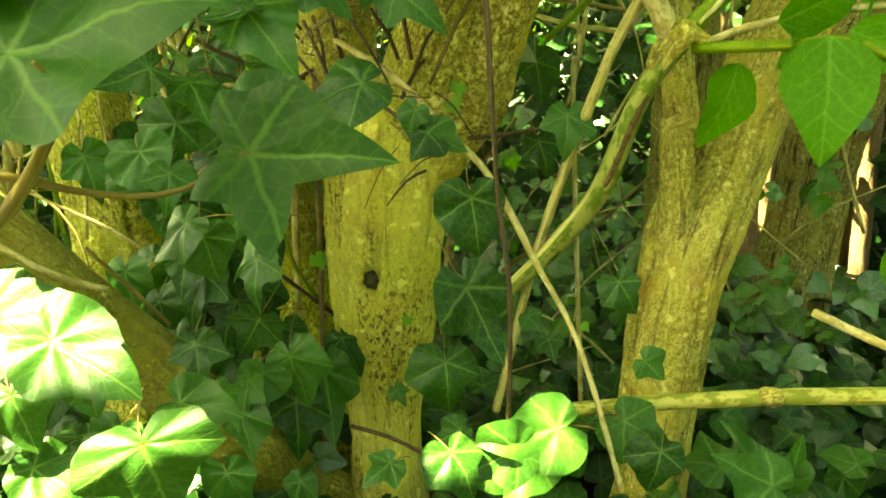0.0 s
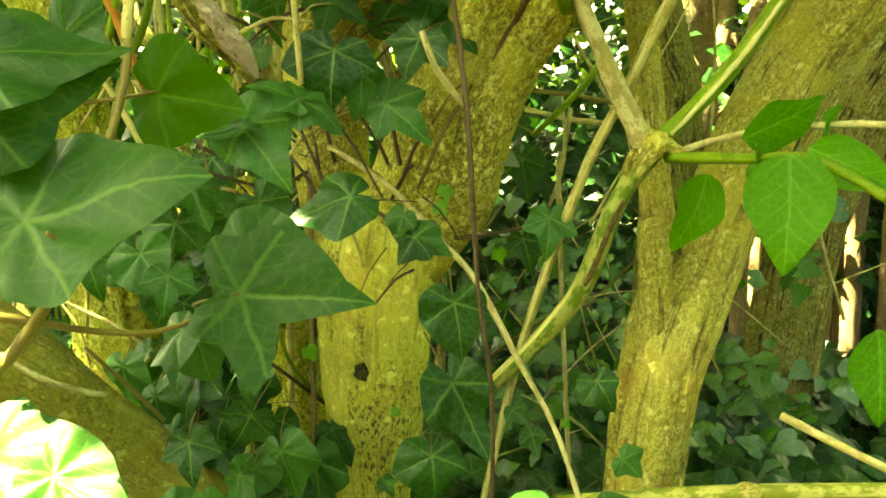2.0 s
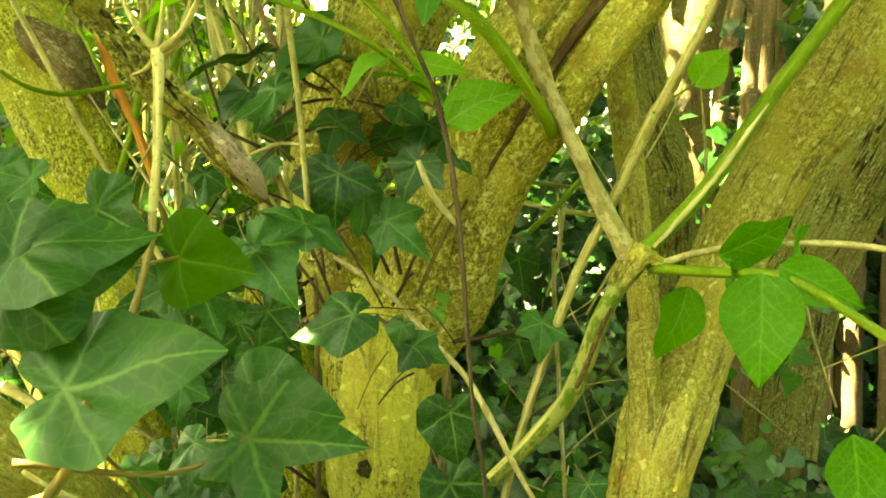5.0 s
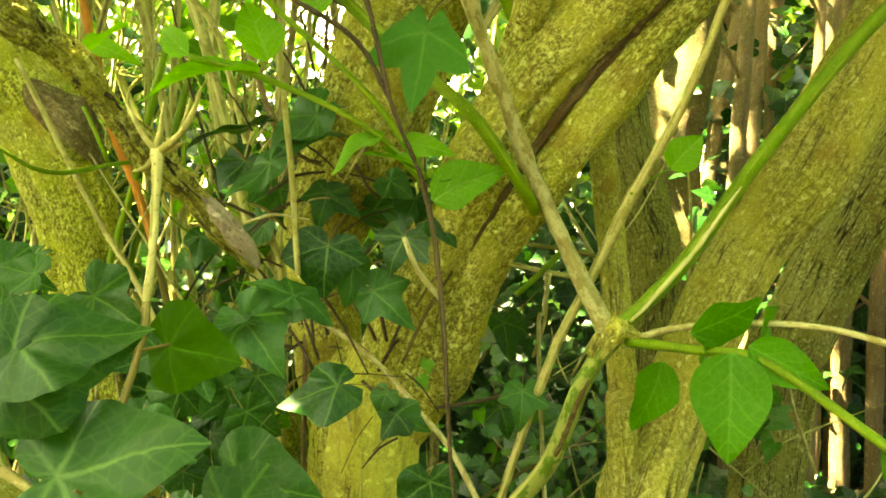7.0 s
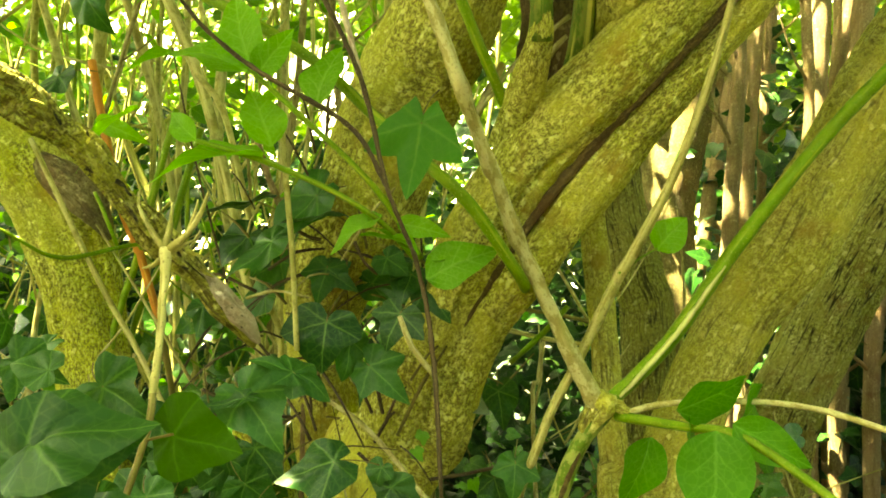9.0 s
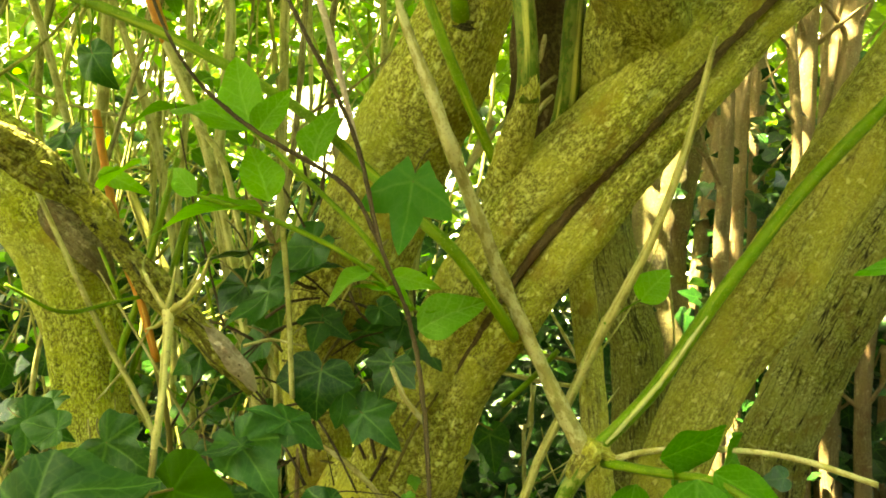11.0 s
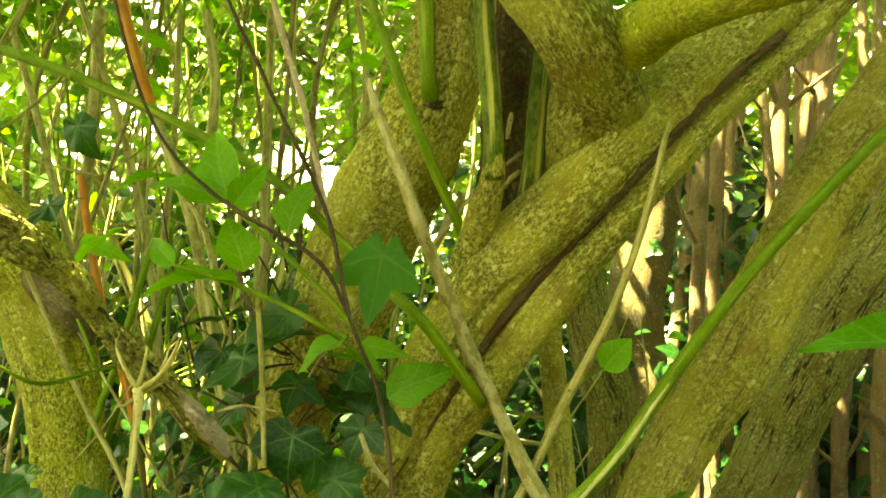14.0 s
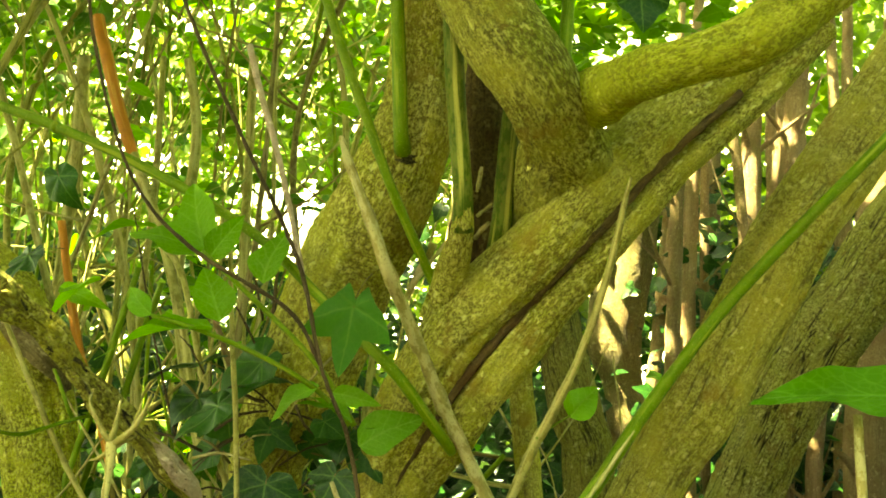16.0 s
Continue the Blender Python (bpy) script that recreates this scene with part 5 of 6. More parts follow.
# ---- ivy on the trunk ----
trunk_ivy = thing("ivy_vine", (-0.02, 0.95, 0.1), "dark green lobed ivy climbing the pale trunk", "ivy")
for base, tip, wide, roll in (
    ((-0.044, 0.745, 0.590), (-0.105, 0.735, 0.573), 0.85, 0),
    ((-0.004, 0.845, 0.568), (-0.013, 0.840, 0.543), 1.0, 10),
    ((0.008, 0.845, 0.546), (-0.008, 0.830, 0.522), 1.2, 0),
    ((0.008, 0.845, 0.546), (0.045, 0.830, 0.531), 0.8, 20),
    ((0.051, 0.768, 0.493), (0.060, 0.760, 0.441), 0.95, 0),
    ((0.049, 0.886, 0.385), (0.091, 0.870, 0.305), 0.9, 0),
    ((-0.075, 0.845, 0.731), (-0.080, 0.830, 0.676), 1.25, 0),
    ((0.010, 0.840, 0.744), (-0.010, 0.835, 0.702), 1.5, 15),
    ((-0.025, 0.860, 0.682), (0.023, 0.840, 0.643), 0.95, 15),
    ((-0.048, 0.860, 0.710), (-0.049, 0.850, 0.663), 0.8, -40),
    ((-0.146, 0.765, 0.652), (-0.100, 0.750, 0.595), 0.95, 10),
    ((-0.096, 0.770, 0.678), (-0.140, 0.760, 0.696), 0.75, 15),
    ((-0.098, 0.780, 0.679), (-0.054, 0.770, 0.659), 0.7, -10),
    ((-0.091, 0.920, 0.797), (-0.103, 0.910, 0.751), 1.2, 0),
    ((-0.088, 0.920, 0.792), (-0.051, 0.910, 0.770), 1.0, 20),
    ((-0.148, 0.860, 0.823), (-0.204, 0.850, 0.781), 0.9, 25),
    ((-0.101, 0.880, 0.883), (-0.159, 0.870, 0.824), 0.7, 10),
    ((-0.209, 1.000, 0.889), (-0.292, 0.980, 0.873), 0.7, 55),
    ((-0.012, 0.880, 0.810), (0.015, 0.870, 0.793), 1.0, 0),
    ((0.017, 0.900, 0.792), (0.006, 0.880, 0.761), 1.0, 10),
    ((0.029, 0.892, 0.301), (0.034, 0.880, 0.245), 1.05, 0),
    ((-0.098, 1.000, 0.294), (-0.075, 0.980, 0.252), 1.0, 10),
    ((-0.114, 0.970, 0.263), (-0.100, 0.950, 0.174), 0.85, 0),
    ((-0.140, 0.930, 0.238), (-0.136, 0.920, 0.163), 0.85, -10),
    ((-0.199, 0.766, 0.353), (-0.192, 0.750, 0.312), 1.1, 0),
    ((-0.164, 0.967, 0.314), (-0.160, 0.950, 0.269), 1.1, 10),
    ((-0.181, 0.700, 0.475), (-0.217, 0.700, 0.446), 1.0, 20),
    ((-0.174, 0.720, 0.461), (-0.163, 0.720, 0.422), 1.1, 0),
    ((-0.097, 0.600, 0.489), (-0.118, 0.580, 0.458), 0.6, 60),
    ((0.153, 0.934, 0.564), (0.150, 0.920, 0.517), 1.1, 0),
    ((0.138, 1.180, 0.630), (0.147, 1.170, 0.571), 0.9, 10),
    ((0.130, 1.000, 0.533), (0.144, 1.000, 0.488), 1.0, 0),
    ((0.193, 0.810, 0.411), (0.211, 0.800, 0.383), 0.95, 10),
    ((0.216, 0.786, 0.341), (0.235, 0.780, 0.325), 1.2, 10),
    ((0.133, 0.750, 0.287), (0.062, 0.730, 0.279), 0.95, 0),
    ((0.208, 0.820, 0.269), (0.254, 0.800, 0.246), 0.9, 10),
    ((0.241, 0.800, 0.246), (0.230, 0.790, 0.204), 1.0, 0),
    ((0.135, 0.870, 0.336), (0.143, 0.860, 0.312), 1.1, 0),
    ((0.120, 0.950, 0.339), (0.136, 0.940, 0.323), 1.2, 0),
    ((0.046, 0.850, 0.243), (0.015, 0.840, 0.228), 1.0, 0),
    ((-0.022, 0.800, 0.227), (-0.048, 0.780, 0.212), 1.1, 10),
    ((0.039, 0.720, 0.275), (0.064, 0.700, 0.244), 1.0, -20),
    ((0.076, 0.780, 0.239), (0.108, 0.770, 0.216), 1.0, 20),
    ((-0.029, 0.950, 0.248), (-0.016, 0.940, 0.232), 1.0, 0),
    ((-0.142, 0.760, 0.649), (-0.185, 0.750, 0.640), 0.6, 20),
    ((0.037, 0.900, 0.776), (0.068, 0.880, 0.734), 0.9, 20),
    ((-0.037, 0.950, 0.781), (0.017, 0.930, 0.773), 0.6, 55),
    ((-0.201, 0.950, 0.837), (-0.232, 0.930, 0.802), 1.0, 10),
    ((-0.182, 0.950, 0.812), (-0.189, 0.930, 0.780), 1.0, 10),
    ((-0.200, 0.900, 0.560), (-0.155, 0.900, 0.542), 0.7, 40),
    ((-0.079, 0.880, 0.861), (-0.139, 0.860, 0.860), 0.7, 50),
    ((-0.390, 0.800, 1.000), (-0.412, 0.780, 0.953), 0.9, 20),
    ((-0.414, 0.900, 1.133), (-0.386, 0.900, 1.087), 0.8, 30),
    ((0.339, 0.600, 1.280), (0.342, 0.600, 1.236), 1.3, 0),
    ((0.096, 0.740, 0.270), (0.036, 0.720, 0.246), 0.9, -10),
    ((0.116, 0.780, 0.245), (0.087, 0.760, 0.204), 1.0, 0),
    ((0.350, 0.800, 0.214), (0.290, 0.790, 0.250), 0.9, 0),
    ((0.360, 0.840, 0.208), (0.310, 0.830, 0.271), 0.6, 20),
    ((0.384, 0.840, 0.203), (0.388, 0.830, 0.255), 0.7, -20),
):
    leaf(trunk_ivy, IVY_MESHES, base, tip, wide, roll)
for base, tip in (((0.036, 0.950, 0.594), (0.038, 0.945, 0.578)), ((0.104, 1.100, 0.507), (0.111, 1.100, 0.489)), ((-0.018, 0.980, 0.325), (-0.024, 0.975, 0.317)), ((0.166, 0.840, 0.360), (0.173, 0.840, 0.353)), ((-0.128, 1.000, 0.392), (-0.119, 1.000, 0.376)), ((0.029, 0.930, 0.575), (0.039, 0.925, 0.563))):
    leaf(trunk_ivy, SPRIG_MESHES, base, tip, 1.0, 0, None)
leaf(trunk_ivy, LIT_MESHES, (0.034, 0.722, 0.940), (0.022, 0.710, 0.859), 1.0, 0, STALK, "ivy leaf coloured light green as if sunlit")
climb = random.Random(5)
for k in range(120):
    # leaves that fill the tangle round the fork and the trunk's foot
    t = climb.random()
    x, y, z = climb.uniform(-0.30, 0.06), climb.uniform(0.95, 1.25), climb.uniform(0.12, 0.82)
    if x < -0.13 and z < 0.62:
        y -= 0.12
    elif z < 0.62 and -0.17 < x and y < 1.14:
        continue
    elif z > 0.62 and (x > -0.12 or climb.random() < 0.6):
        continue
    size = climb.uniform(0.035, 0.06)
    way = Vector((climb.uniform(-0.7, 0.7), climb.uniform(-0.4, 0.1), climb.uniform(-1, -0.2))).normalized() * size
    leaf(trunk_ivy, IVY_MESHES, (x, y, z), tuple(Vector((x, y, z)) + way), climb.uniform(0.9, 1.2), climb.uniform(-35, 35))

for k in range(64):
    x, y, z = climb.uniform(-0.85, -0.22), climb.uniform(1.12, 1.9), climb.uniform(0.12, 0.72)
    if abs(x + 0.40 + 0.2 * z) < 0.1 and y < 1.34:
        continue
    size = climb.uniform(0.04, 0.07)
    way = Vector((climb.uniform(-0.8, 0.8), climb.uniform(-0.6, 0.1), climb.uniform(-0.9, 0.2))).normalized() * size
    leaf(trunk_ivy, IVY_MESHES, (x, y, z), tuple(Vector((x, y, z)) + way), climb.uniform(0.9, 1.2), climb.uniform(-35, 35))
for k in range(60):
    x, y, z = climb.uniform(-0.34, -0.16), climb.uniform(0.82, 1.0), climb.uniform(0.12, 0.52)
    size = climb.uniform(0.035, 0.06)
    way = Vector((climb.uniform(-0.6, 0.6), climb.uniform(-0.4, 0.1), climb.uniform(-1, -0.1))).normalized() * size
    leaf(trunk_ivy, IVY_MESHES, (x, y, z), tuple(Vector((x, y, z)) + way), climb.uniform(0.9, 1.2), climb.uniform(-35, 35))
tangle = random.Random(9)
for k in range(84):
    a = Vector((tangle.uniform(-0.22, 0.03), tangle.uniform(0.89, 1.04), tangle.uniform(0.5, 0.96)))
    way = Vector((tangle.uniform(-1, 1), tangle.uniform(-0.3, 0.3), tangle.uniform(-0.8, 1))).normalized() * tangle.uniform(0.05, 0.13)
    b, c = a + way * 0.5 + Vector((0, -0.008, 0.008)), a + way
    r = tangle.uniform(0.0009, 0.0024)
    stick("twig", [(*a, r), (*b, r), (*c, r * 0.6)], tangle.choice((DARK_RIND, DARK_RIND, STALK_BROWN, PALE_RIND)), "thin dry stem in the tangle round the fork", "twig", "dry stems on the trunk", around=6)

# ---- ivy on the ground ----
ivy_bed = thing("ivy_bed", (0.3, 1.2, 0.0), "dense dark ivy covering the ground", "ivy")
spread = random.Random(11)
TRUNKS = ((-0.05, 1.05, 0.085), (0.26, 1.0, 0.075), (0.7, 1.84, 0.1), (-0.43, 1.19, 0.09))
near_spots, far_spots = [], []
while len(near_spots) < 300 or len(far_spots) < 3800:
    x, y = spread.uniform(-2.6, 3.2), 0.5 + 5.5 * spread.random() ** 1.3
    if abs(x) > 0.45 + 0.62 * y or any((x - a) ** 2 + (y - b) ** 2 < r * r for a, b, r in TRUNKS):
        continue
    z = ground_height(x, y) + spread.uniform(0.02, 0.16) * (1.0 if y > 0.8 else 0.6)
    (near_spots if y < 1.15 else far_spots).append((x, y, z)) if (len(near_spots) < 300 or y >= 1.15) else None
    if len(far_spots) > 3800 and len(near_spots) >= 300:
        break
for x, y, z in near_spots[:300]:
    m = any_pose(spread, (x, y, z), spread.uniform(0.035, 0.065), 0.45, (0, -0.55, 0.8))
    ob = new("leaf", IVY_MESHES[spread.randrange(6)])
    ob.parent, ob.matrix_parent_inverse = ivy_bed, ivy_bed.matrix_basis.inverted()
    ob.matrix_basis = m
for k in range(420):
    x, y = spread.uniform(-0.6, 0.9), spread.uniform(0.72, 1.25)
    if not any((x - a) ** 2 + (y - b) ** 2 < r * r for a, b, r in TRUNKS):
        far_spots.insert(0, (x, y, ground_height(x, y) + spread.uniform(0.02, 0.12)))
for k in range(1400):
    x, y = spread.uniform(0.1, 1.5), spread.uniform(1.1, 2.4)
    if not any((x - a) ** 2 + (y - b) ** 2 < r * r for a, b, r in TRUNKS):
        far_spots.insert(0, (x, y, ground_height(x, y) + spread.uniform(0.01, 0.14)))
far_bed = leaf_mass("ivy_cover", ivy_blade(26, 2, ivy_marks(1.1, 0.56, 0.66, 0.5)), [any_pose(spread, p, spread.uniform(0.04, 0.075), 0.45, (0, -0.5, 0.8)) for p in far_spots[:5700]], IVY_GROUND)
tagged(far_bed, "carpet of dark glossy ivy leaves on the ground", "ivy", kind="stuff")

# ---- small leaves in the undergrowth ----
GLINT = foliage("light_undergrowth_leaf", (0.020, 0.075, 0.012), (0.060, 0.17, 0.030), (0.14, 0.26, 0.06), 0.20, 0.35, sheen=0.9)
small = random.Random(63)
low_spots = []
while len(low_spots) < 850:
    if small.random() < 0.3:
        p = Vector((small.uniform(-0.75, -0.1), small.uniform(1.0, 1.9), small.uniform(0.12, 0.74)))
    else:
        p = Vector((small.uniform(0.08, 0.66), small.uniform(1.25, 2.4), small.uniform(0.03, 0.2 + 0.42 * small.random())))
    if abs(p.x + 0.40 + 0.2 * p.z) < 0.09 and p.y < 1.34:
        continue
    if noise.noise(p * 5.0) > -0.05 and not any((p.x - a) ** 2 + (p.y - b) ** 2 < r * r for a, b, r in TRUNKS):
        low_spots.append(p)
tangle_leaves = leaf_mass("small_leaves", ivy_blade(22, 2, ivy_marks(1.1, 0.62, 0.62, 0.5)), [any_pose(small, p, small.uniform(0.018, 0.045), 0.7, (-0.2, -0.6, 0.7)) for p in low_spots], GLINT)
tagged(tangle_leaves, "small light glossy leaves in the undergrowth", "foliage", kind="stuff")

# ---- thicket behind ----
thick = random.Random(3)
forks = random.Random(41)


def brown_stem(points, **kind):
    """A reddish-brown stem with a few bare side twigs."""
    ob = thing("stem", points[-1][:3] if points[-1][2] < points[0][2] else points[0][:3], "reddish-brown upright stem with bare side twigs, in shade", "stem", "brown stems")
    limb("trunk", points, BARK_RED, ob, **kind)
    for k in range(3):
        x, y, z, r = points[forks.randrange(len(points) - 1)]
        reach = forks.uniform(0.06, 0.22) * forks.choice((-1, 1))
        limb("twig", [(x, y, z, r * 0.3), (x + reach * 0.5, y - 0.05, z + 0.09, r * 0.22), (x + reach, y - 0.08, z + forks.uniform(0.12, 0.32), r * 0.1)], BARK_RED, ob, around=6, step=0.04, lump=0.2)


for k in range(84):
    y = thick.uniform(1.4, 3.8)
    x = thick.uniform(-0.14 - 0.55 * y, -0.02 - 0.04 * y)
    lean, bow = thick.gauss(0.02, 0.30) if k % 3 else thick.uniform(-0.75, 0.75), thick.gauss(0, 0.12)
    r = (0.0025 + 0.0075 * thick.random() ** 1.7) * (1 + 0.15 * y)
    mat = thick.choice((CANE_TAN, CANE_TAN, CANE_OLIVE, CANE_OLIVE, CANE_BROWN, GREEN_RIND, PALE_RIND))
    rise = [(x + lean * (z * 0.62) + bow * math.sin(2.2 * z + k) + thick.gauss(0, 0.014), y + thick.gauss(0, 0.03), z, r * (1 - 0.18 * z) * thick.uniform(0.85, 1.2)) for z in (-0.02, 0.4, 0.8, 1.2, 1.6, 2.0, 2.4, 2.9)]
    cane = thing("cane", (x, y, -0.02), "slender upright cane with side twigs in a thicket", "cane", "canes")
    limb("stem", rise, mat, cane, around=8, step=0.05, lump=0.3)
    for j in range(5):
        a, b, c, w = rise[thick.randrange(1, 7)]
        reach, slope = thick.uniform(0.10, 0.42) * thick.choice((-1, 1)), thick.uniform(0.05, 0.55)
        limb("twig", [(a, b, c, w * 0.5), (a + reach * 0.5, b - 0.03, c + slope * 0.35 + thick.gauss(0, 0.02), w * 0.36), (a + reach, b - 0.05, c + slope * 0.9, w * 0.16)], mat, cane, around=6, step=0.05, lump=0.25)
for k in range(18):
    y = thick.uniform(2.9, 4.2)
    x = thick.uniform(0.24 * y, 0.62 * y + 0.1)
    lean = thick.gauss(0.1, 0.12)
    r = thick.uniform(0.012, 0.032)
    brown_stem([(x, y, -0.02, r), (x + lean * 0.5, y, 0.8, r), (x + lean * 1.1, y, 1.7, r * 0.85), (x + lean * 1.7, y, 2.8, r * 0.7)], around=9, step=0.08, lump=0.15, ridge=0.1)
for points in (
    [(0.846, 2.300, 1.717, 0.0158), (0.849, 2.300, 1.499, 0.0208), (0.838, 2.300, 1.252, 0.0222), (0.821, 2.300, 0.814, 0.0232)],
    [(0.980, 2.500, 1.814, 0.0190), (0.959, 2.500, 1.635, 0.0244), (0.940, 2.500, 1.310, 0.0258), (0.926, 2.500, 0.818, 0.0250)],
    [(1.073, 2.700, 1.955, 0.0143), (1.065, 2.700, 1.700, 0.0162), (1.055, 2.700, 1.350, 0.0158), (1.047, 2.700, 0.823, 0.0154)],
    [(1.062, 2.400, 1.994, 0.0148), (1.078, 2.400, 1.723, 0.0164), (1.090, 2.400, 1.480, 0.0161), (1.092, 2.400, 0.997, 0.0157)],
    [(1.190, 2.500, 2.292, 0.0254), (1.182, 2.500, 2.043, 0.0289), (1.163, 2.500, 1.761, 0.0341), (1.153, 2.500, 1.507, 0.0335), (1.130, 2.500, 1.005, 0.0325)],
    [(1.499, 2.200, 2.007, 0.0603), (1.447, 2.200, 1.634, 0.0619), (1.388, 2.200, 1.115, 0.0626), (1.341, 2.200, 0.670, 0.0633)],
    [(1.338, 2.400, 1.134, 0.0214), (1.303, 2.400, 0.888, 0.0244), (1.276, 2.400, 0.619, 0.0239)],
    [(1.333, 2.600, 0.966, 0.0189), (1.300, 2.600, 0.781, 0.0205), (1.279, 2.600, 0.601, 0.0202)],
    [(1.380, 2.800, 2.461, 0.0173), (1.352, 2.800, 1.959, 0.0190), (1.350, 2.800, 1.654, 0.0187), (1.341, 2.800, 1.033, 0.0181)],
    [(1.350, 2.600, 2.351, 0.0182), (1.328, 2.600, 1.967, 0.0198), (1.281, 2.600, 1.718, 0.0234), (1.237, 2.600, 1.204, 0.0227)],
    [(1.366, 2.500, 2.340, 0.0352), (1.338, 2.500, 2.048, 0.0346), (1.303, 2.500, 1.805, 0.0341), (1.248, 2.500, 1.340, 0.0332), (1.214, 2.500, 0.830, 0.0321)],
):
    points.append((points[-1][0], points[-1][1], -0.03, points[-1][3]))
    brown_stem(points, around=14, step=0.03, lump=0.12, ridge=0.08)
behind = thing("tree", (0.5, 2.6, 0.0), "olive mossy trunk standing in shade", "tree")
limb("trunk", [(0.47, 1.76, -0.02, 0.06), (0.482, 1.750, 0.688, 0.0589), (0.455, 1.750, 0.846, 0.0596), (0.420, 1.750, 1.001, 0.0577), (0.391, 1.750, 1.133, 0.0530), (0.354, 1.750, 1.336, 0.0484)], BARK_GREY, behind, around=32, step=0.015, lump=0.12, ridge=0.1)
limb("limb", [(0.72, 2.6, -0.02, 0.07), (0.754, 2.600, 0.842, 0.0632), (0.715, 2.600, 1.102, 0.0867), (0.732, 2.600, 1.255, 0.0949), (0.769, 2.600, 1.432, 0.0881), (0.807, 2.600, 1.691, 0.0776)], BARK_BROWN, behind, around=28, step=0.02, lump=0.2, ridge=0.1)

# ---- hedge and crowns ----
GLADES = (((-0.128, 0.366, 0.472), 0.013), ((-0.206, 0.500, 0.354), 0.025), ((0.054, 0.730, 0.255), 0.04),
          ((0.506, 2.2, 1.087), 0.09), ((0.719, 2.4, 1.072), 0.11), ((0.894, 3.0, 0.966), 0.11), ((0.876, 2.6, 1.176), 0.03), ((1.173, 2.5, 1.587), 0.02), ((0.752, 2.6, 1.468), 0.0),
          ((1.175, 2.5, 1.941), 0.02), ((0.938, 3.2, 1.019), 0.11))  # spots that the sun reaches between the crowns, and how wide


def sunny(p, size):
    """Whether a leaf of that size at p would shade one of the sunny spots."""
    p = Vector(p)
    for g, r in GLADES:
        way = p - Vector(g)
        up = way.dot(SUN_WAY)
        if up > 0.03 and (way - SUN_WAY * up).length < r + 0.25 * size:
            return True
    return False


hedge_rng = random.Random(21)
CLEARINGS = ((-0.188, 0.291, 0.045, 0.038), (-0.149, 0.263, 0.03, 0.04), (-0.17, 0.23, 0.02, 0.03), (-0.366, 0.323, 0.02, 0.012), (-0.515, 0.402, 0.02, 0.012), (0.434, 0.46, 0.008, 0.012),
             (0.284, 0.067, 0.012, 0.035), (0.30, 0.12, 0.012, 0.03), (0.23, 0.14, 0.011, 0.024), (0.337, 0.152, 0.008, 0.016), (0.36, 0.25, 0.006, 0.02))  # gaps in the foliage: sidewards, upwards, half width, half height for a metre ahead


def in_gap(x, y, z):
    return any(((x - a * y) / (w * y)) ** 2 + ((z - 0.78 - b * y) / (h * y)) ** 2 < hedge_rng.uniform(0.5, 1.6) for a, b, w, h in CLEARINGS)


spots = []
while len(spots) < 37000:
    y = 3.4 + 3.6 * hedge_rng.random()
    x = hedge_rng.uniform(-0.75, 0.8) * (y + 1.2)
    z = 0.7 + 4.1 * hedge_rng.random() ** 0.85
    if sunny((x, y, z), 0.12) or in_gap(x, y, z):
        continue
    if noise.noise((x * 1.1, y * 1.1, z * 1.1 + 7)) > -0.06:
        spots.append((x, y, z))
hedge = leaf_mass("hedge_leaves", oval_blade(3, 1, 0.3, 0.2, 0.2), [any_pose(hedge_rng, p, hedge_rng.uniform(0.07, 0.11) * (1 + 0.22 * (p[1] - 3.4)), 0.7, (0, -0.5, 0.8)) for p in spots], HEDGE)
tagged(hedge, "bright green hedge foliage, coloured paler as if sunlit", "foliage", kind="stuff")
low = [(hedge_rng.uniform(0.3, 0.85) * 3.8, hedge_rng.uniform(3.0, 4.6), 0.05 + 1.9 * hedge_rng.random()) for k in range(5000)]
low += [(hedge_rng.uniform(-2.6, 3.2), hedge_rng.uniform(2.8, 4.6), 0.95 * hedge_rng.random()) for k in range(7000)]
low += [(hedge_rng.uniform(-2.6, 3.2), hedge_rng.uniform(2.4, 4.6), 0.05 + 1.5 * hedge_rng.random() ** 1.4) for k in range(12000)]
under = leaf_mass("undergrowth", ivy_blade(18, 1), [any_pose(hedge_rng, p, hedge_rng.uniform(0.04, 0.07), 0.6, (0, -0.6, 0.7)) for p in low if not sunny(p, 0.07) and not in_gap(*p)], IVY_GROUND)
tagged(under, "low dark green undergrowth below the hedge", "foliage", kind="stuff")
# leaves above the view, added only to shade the hedge
high = [(hedge_rng.uniform(-7, 6), hedge_rng.uniform(1.5, 6.5), hedge_rng.uniform(4.9, 5.9)) for k in range(7500)]
tall = leaf_mass("tall_crown_leaves", oval_blade(3, 1, 0.32, 0.2, 0.2), [any_pose(hedge_rng, p, hedge_rng.uniform(0.16, 0.28), 0.5) for p in high if not sunny(p, 0.2)], FAR)
tagged(tall, "unseen tall leaf layer added to shade the hedge", "foliage", kind="stuff")
# foliage out of view behind and beside the camera, added to hold back light
rear = []
while len(rear) < 21000:
    a, d = hedge_rng.uniform(-2.3, 2.3), hedge_rng.uniform(1.6, 4.2)
    p = Vector((d * math.sin(a), -d * math.cos(a) + 0.2, 4.8 * hedge_rng.random()))
    if noise.noise(p * 0.8) > -0.35 and (p.y < -1.6 or p.x < -2.4 or p.x > 1.5) and not sunny(p, 0.2):
        rear.append(p)
rear_screen = leaf_mass("rear_hedge_leaves", oval_blade(3, 1, 0.32, 0.2, 0.2), [any_pose(hedge_rng, p, hedge_rng.uniform(0.12, 0.2), 0.7, (0, 0.6, 0.7)) for p in rear], IVY)
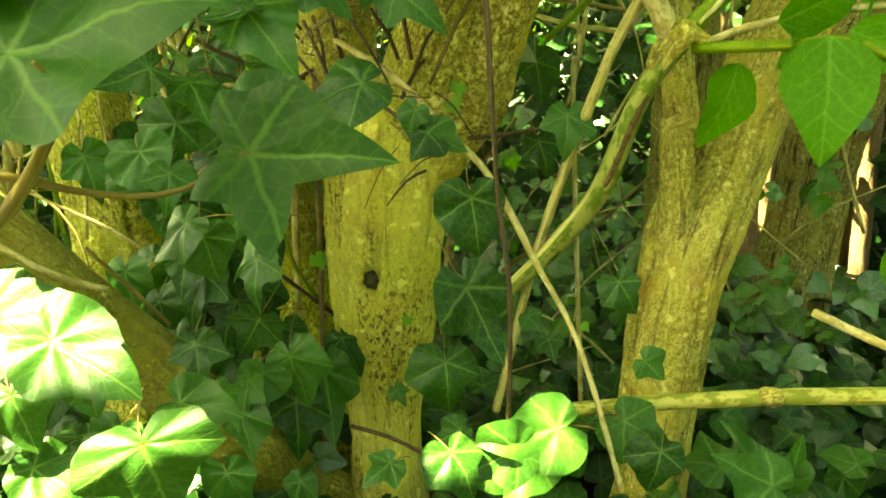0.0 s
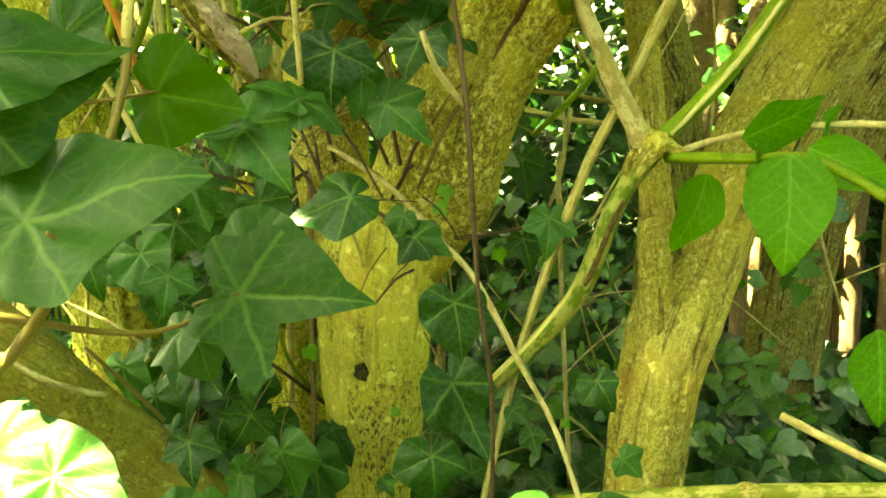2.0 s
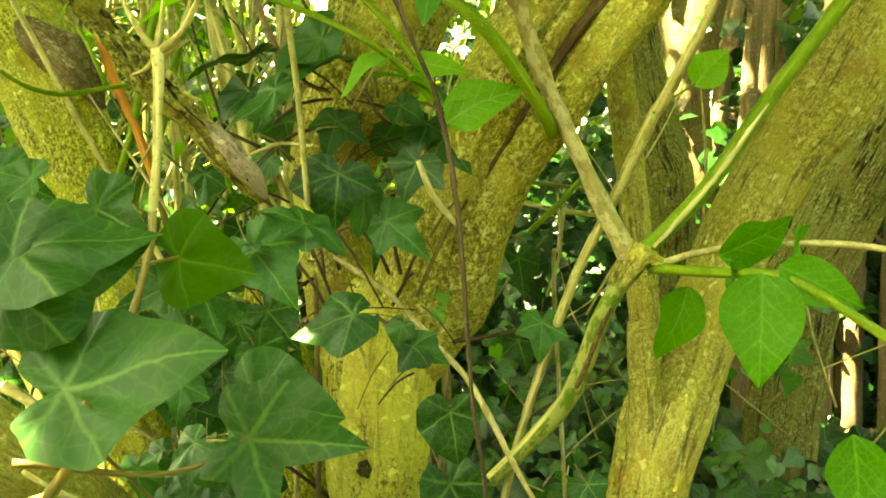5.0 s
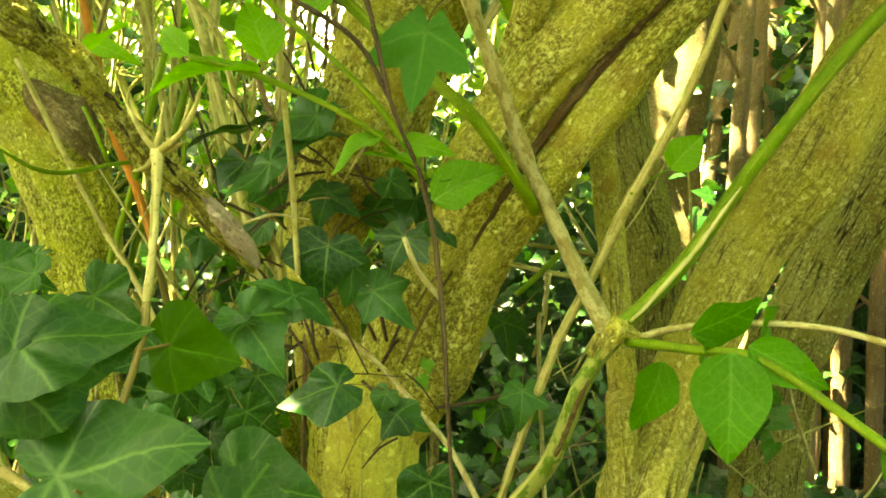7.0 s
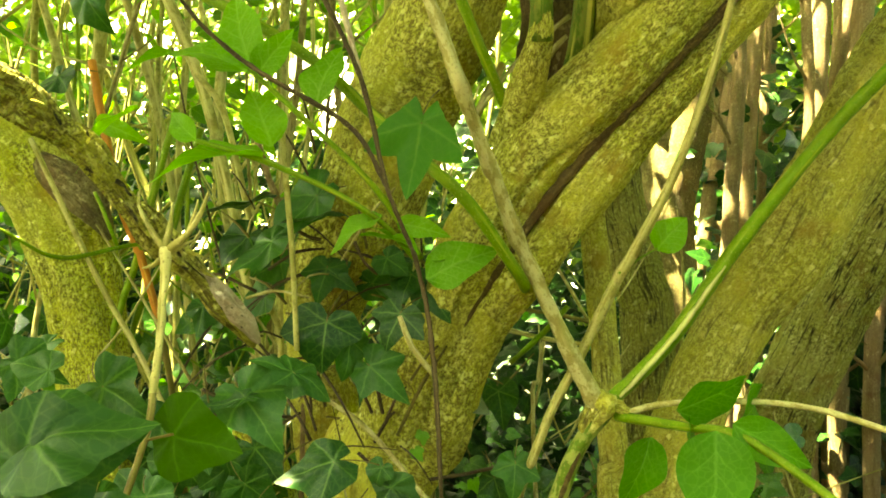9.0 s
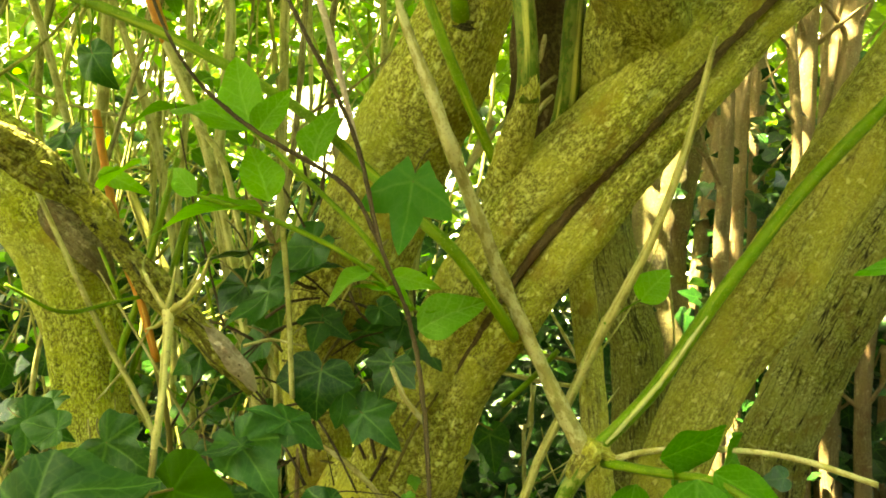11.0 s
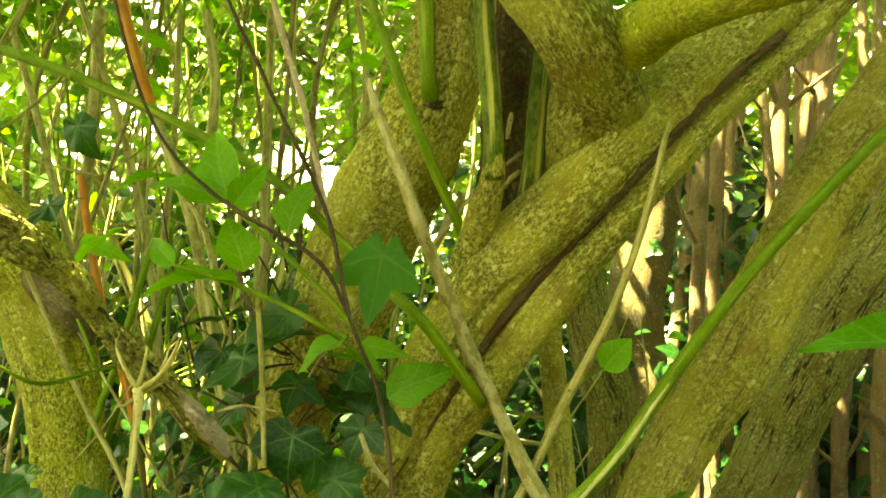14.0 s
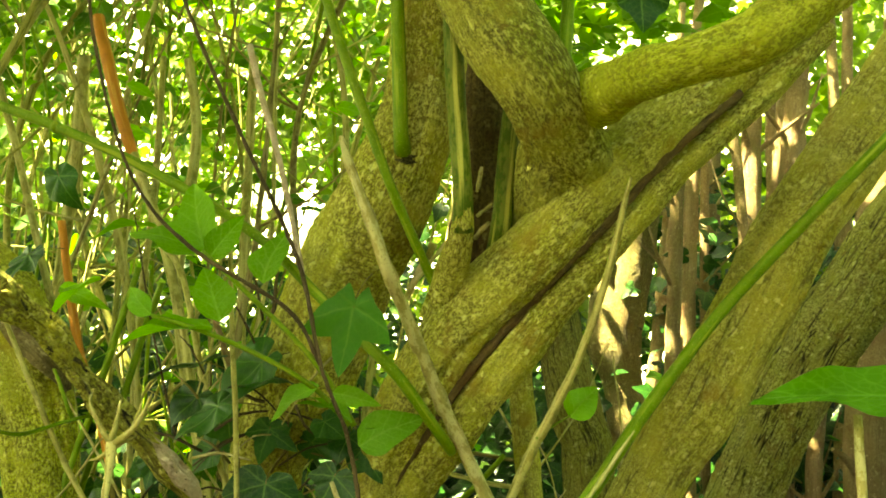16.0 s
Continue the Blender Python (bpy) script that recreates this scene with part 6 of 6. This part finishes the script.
tagged(rear_screen, "unseen dark green foliage added round the camera to hold back light", "foliage", kind="stuff")
crown_rng = random.Random(8)
spots = []
while len(spots) < 9000:
    x = crown_rng.uniform(-4.4, 2.0)
    p = Vector((x, crown_rng.uniform(-0.5, 4.0), crown_rng.uniform(2.2, 3.4)))
    if noise.noise(p * 0.9 + Vector((0, 0, 3))) < (-0.3 if p.y < 1.5 else -0.05):
        continue
    # left open over the right front, to let sky light in from above
    if sunny(p, 0.34) or (0.0 < p.x < 1.9 and p.y < 0.8):
        continue
    spots.append(p)
shade = []
while len(shade) < 10500:
    # unseen leaves added along the sun's way to keep the shrub trees in shade
    q = Vector((crown_rng.uniform(-0.35, 1.9), crown_rng.uniform(0.1, 2.4), 0.5)) + SUN_WAY * crown_rng.uniform(2.2, 3.2)
    if sunny(q, 0.34):
        continue
    shade.append(q)
spots += shade
crown = leaf_mass("crown_leaves", oval_blade(3, 1, 0.32, 0.2, 0.2), [any_pose(crown_rng, p, crown_rng.uniform(0.08, 0.15), 0.5) for p in spots], FAR)
tagged(crown, "unseen leafy crowns overhead, set to shade the trees and let dappled light through", "foliage", kind="stuff")

# leaves on the thicket's own twigs
leafy = random.Random(17)


def spray(count, near, far, low, high, edge):
    """Places in the thicket, in loose clusters."""
    out = []
    while len(out) < count:
        y = near + (far - near) * leafy.random()
        p = Vector((leafy.uniform(-0.1 - 0.55 * y, 0.05 - 0.02 * y), y, leafy.uniform(low, high)))
        if noise.noise(p * 2.6) > edge and not in_gap(*p):
            out.append(p)
    return out


sprays = leaf_mass("thicket_leaves", oval_blade(6, 2, 0.3, 0.25, 0.2), [any_pose(leafy, p, leafy.uniform(0.03, 0.065), 0.6, (0, -0.6, 0.7)) for p in spray(700, 1.3, 3.2, 0.5, 2.5, 0.06)], YOUNG)
tagged(sprays, "small bright leaves scattered through the thicket", "foliage", kind="stuff")
MIDGREEN = foliage("mid_green_thicket_leaf", (0.030, 0.090, 0.014), (0.075, 0.17, 0.028), (0.12, 0.22, 0.05), 0.45, 0.45, (0.0,))
sprays = leaf_mass("thicket_leaves", oval_blade(6, 2, 0.36, 0.3, 0.25), [any_pose(leafy, p, leafy.uniform(0.035, 0.08), 0.7, (0, -0.6, 0.6)) for p in spray(850, 1.5, 3.6, 0.2, 2.6, 0.08)], MIDGREEN)
tagged(sprays, "mid-green leaves in shade among the canes", "foliage", kind="stuff")

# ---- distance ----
# a sheet that glows by itself, painted with far foliage and bright sky gaps
far_glow = Nodes("painted_far_glow")
spot = far_glow.node("TexCoord").outputs["Object"]
clumps = far_glow.noise(spot, 1.6, 6.0, 0.7)
far_green = far_glow.mix(far_glow.ramp(far_glow.noise(spot, 5.0, 4.0, 0.6), 0.35, 0.65), (0.03, 0.065, 0.01), (0.10, 0.17, 0.03))
height = far_glow.node("SeparateXYZ", Vector=spot).outputs[2]
bright = far_glow.mix(far_glow.ramp(clumps, 0.41, 0.57), far_glow.mix(0.5, far_green, (0.22, 0.30, 0.07)), (1.0, 1.0, 0.78))
# below about 1.5 m the far hedge's shade is painted in
glow = far_glow.node("Emission", Color=far_glow.mix(far_glow.ramp(height, 0.7, 1.5), far_glow.mix(0.9, far_green, (0.004, 0.010, 0.002)), bright), Strength=1.0)
far_glow.put(far_glow.out.inputs["Surface"], glow.outputs[0])
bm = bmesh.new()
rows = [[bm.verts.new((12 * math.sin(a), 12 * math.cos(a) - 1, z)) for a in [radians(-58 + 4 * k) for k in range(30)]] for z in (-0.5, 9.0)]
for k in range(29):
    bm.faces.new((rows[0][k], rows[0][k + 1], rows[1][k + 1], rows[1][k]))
tagged(part("backdrop", bm, far_glow.mat), "glowing backdrop painted with far foliage, bright sky gaps and a shaded foot", "backdrop", kind="structure")
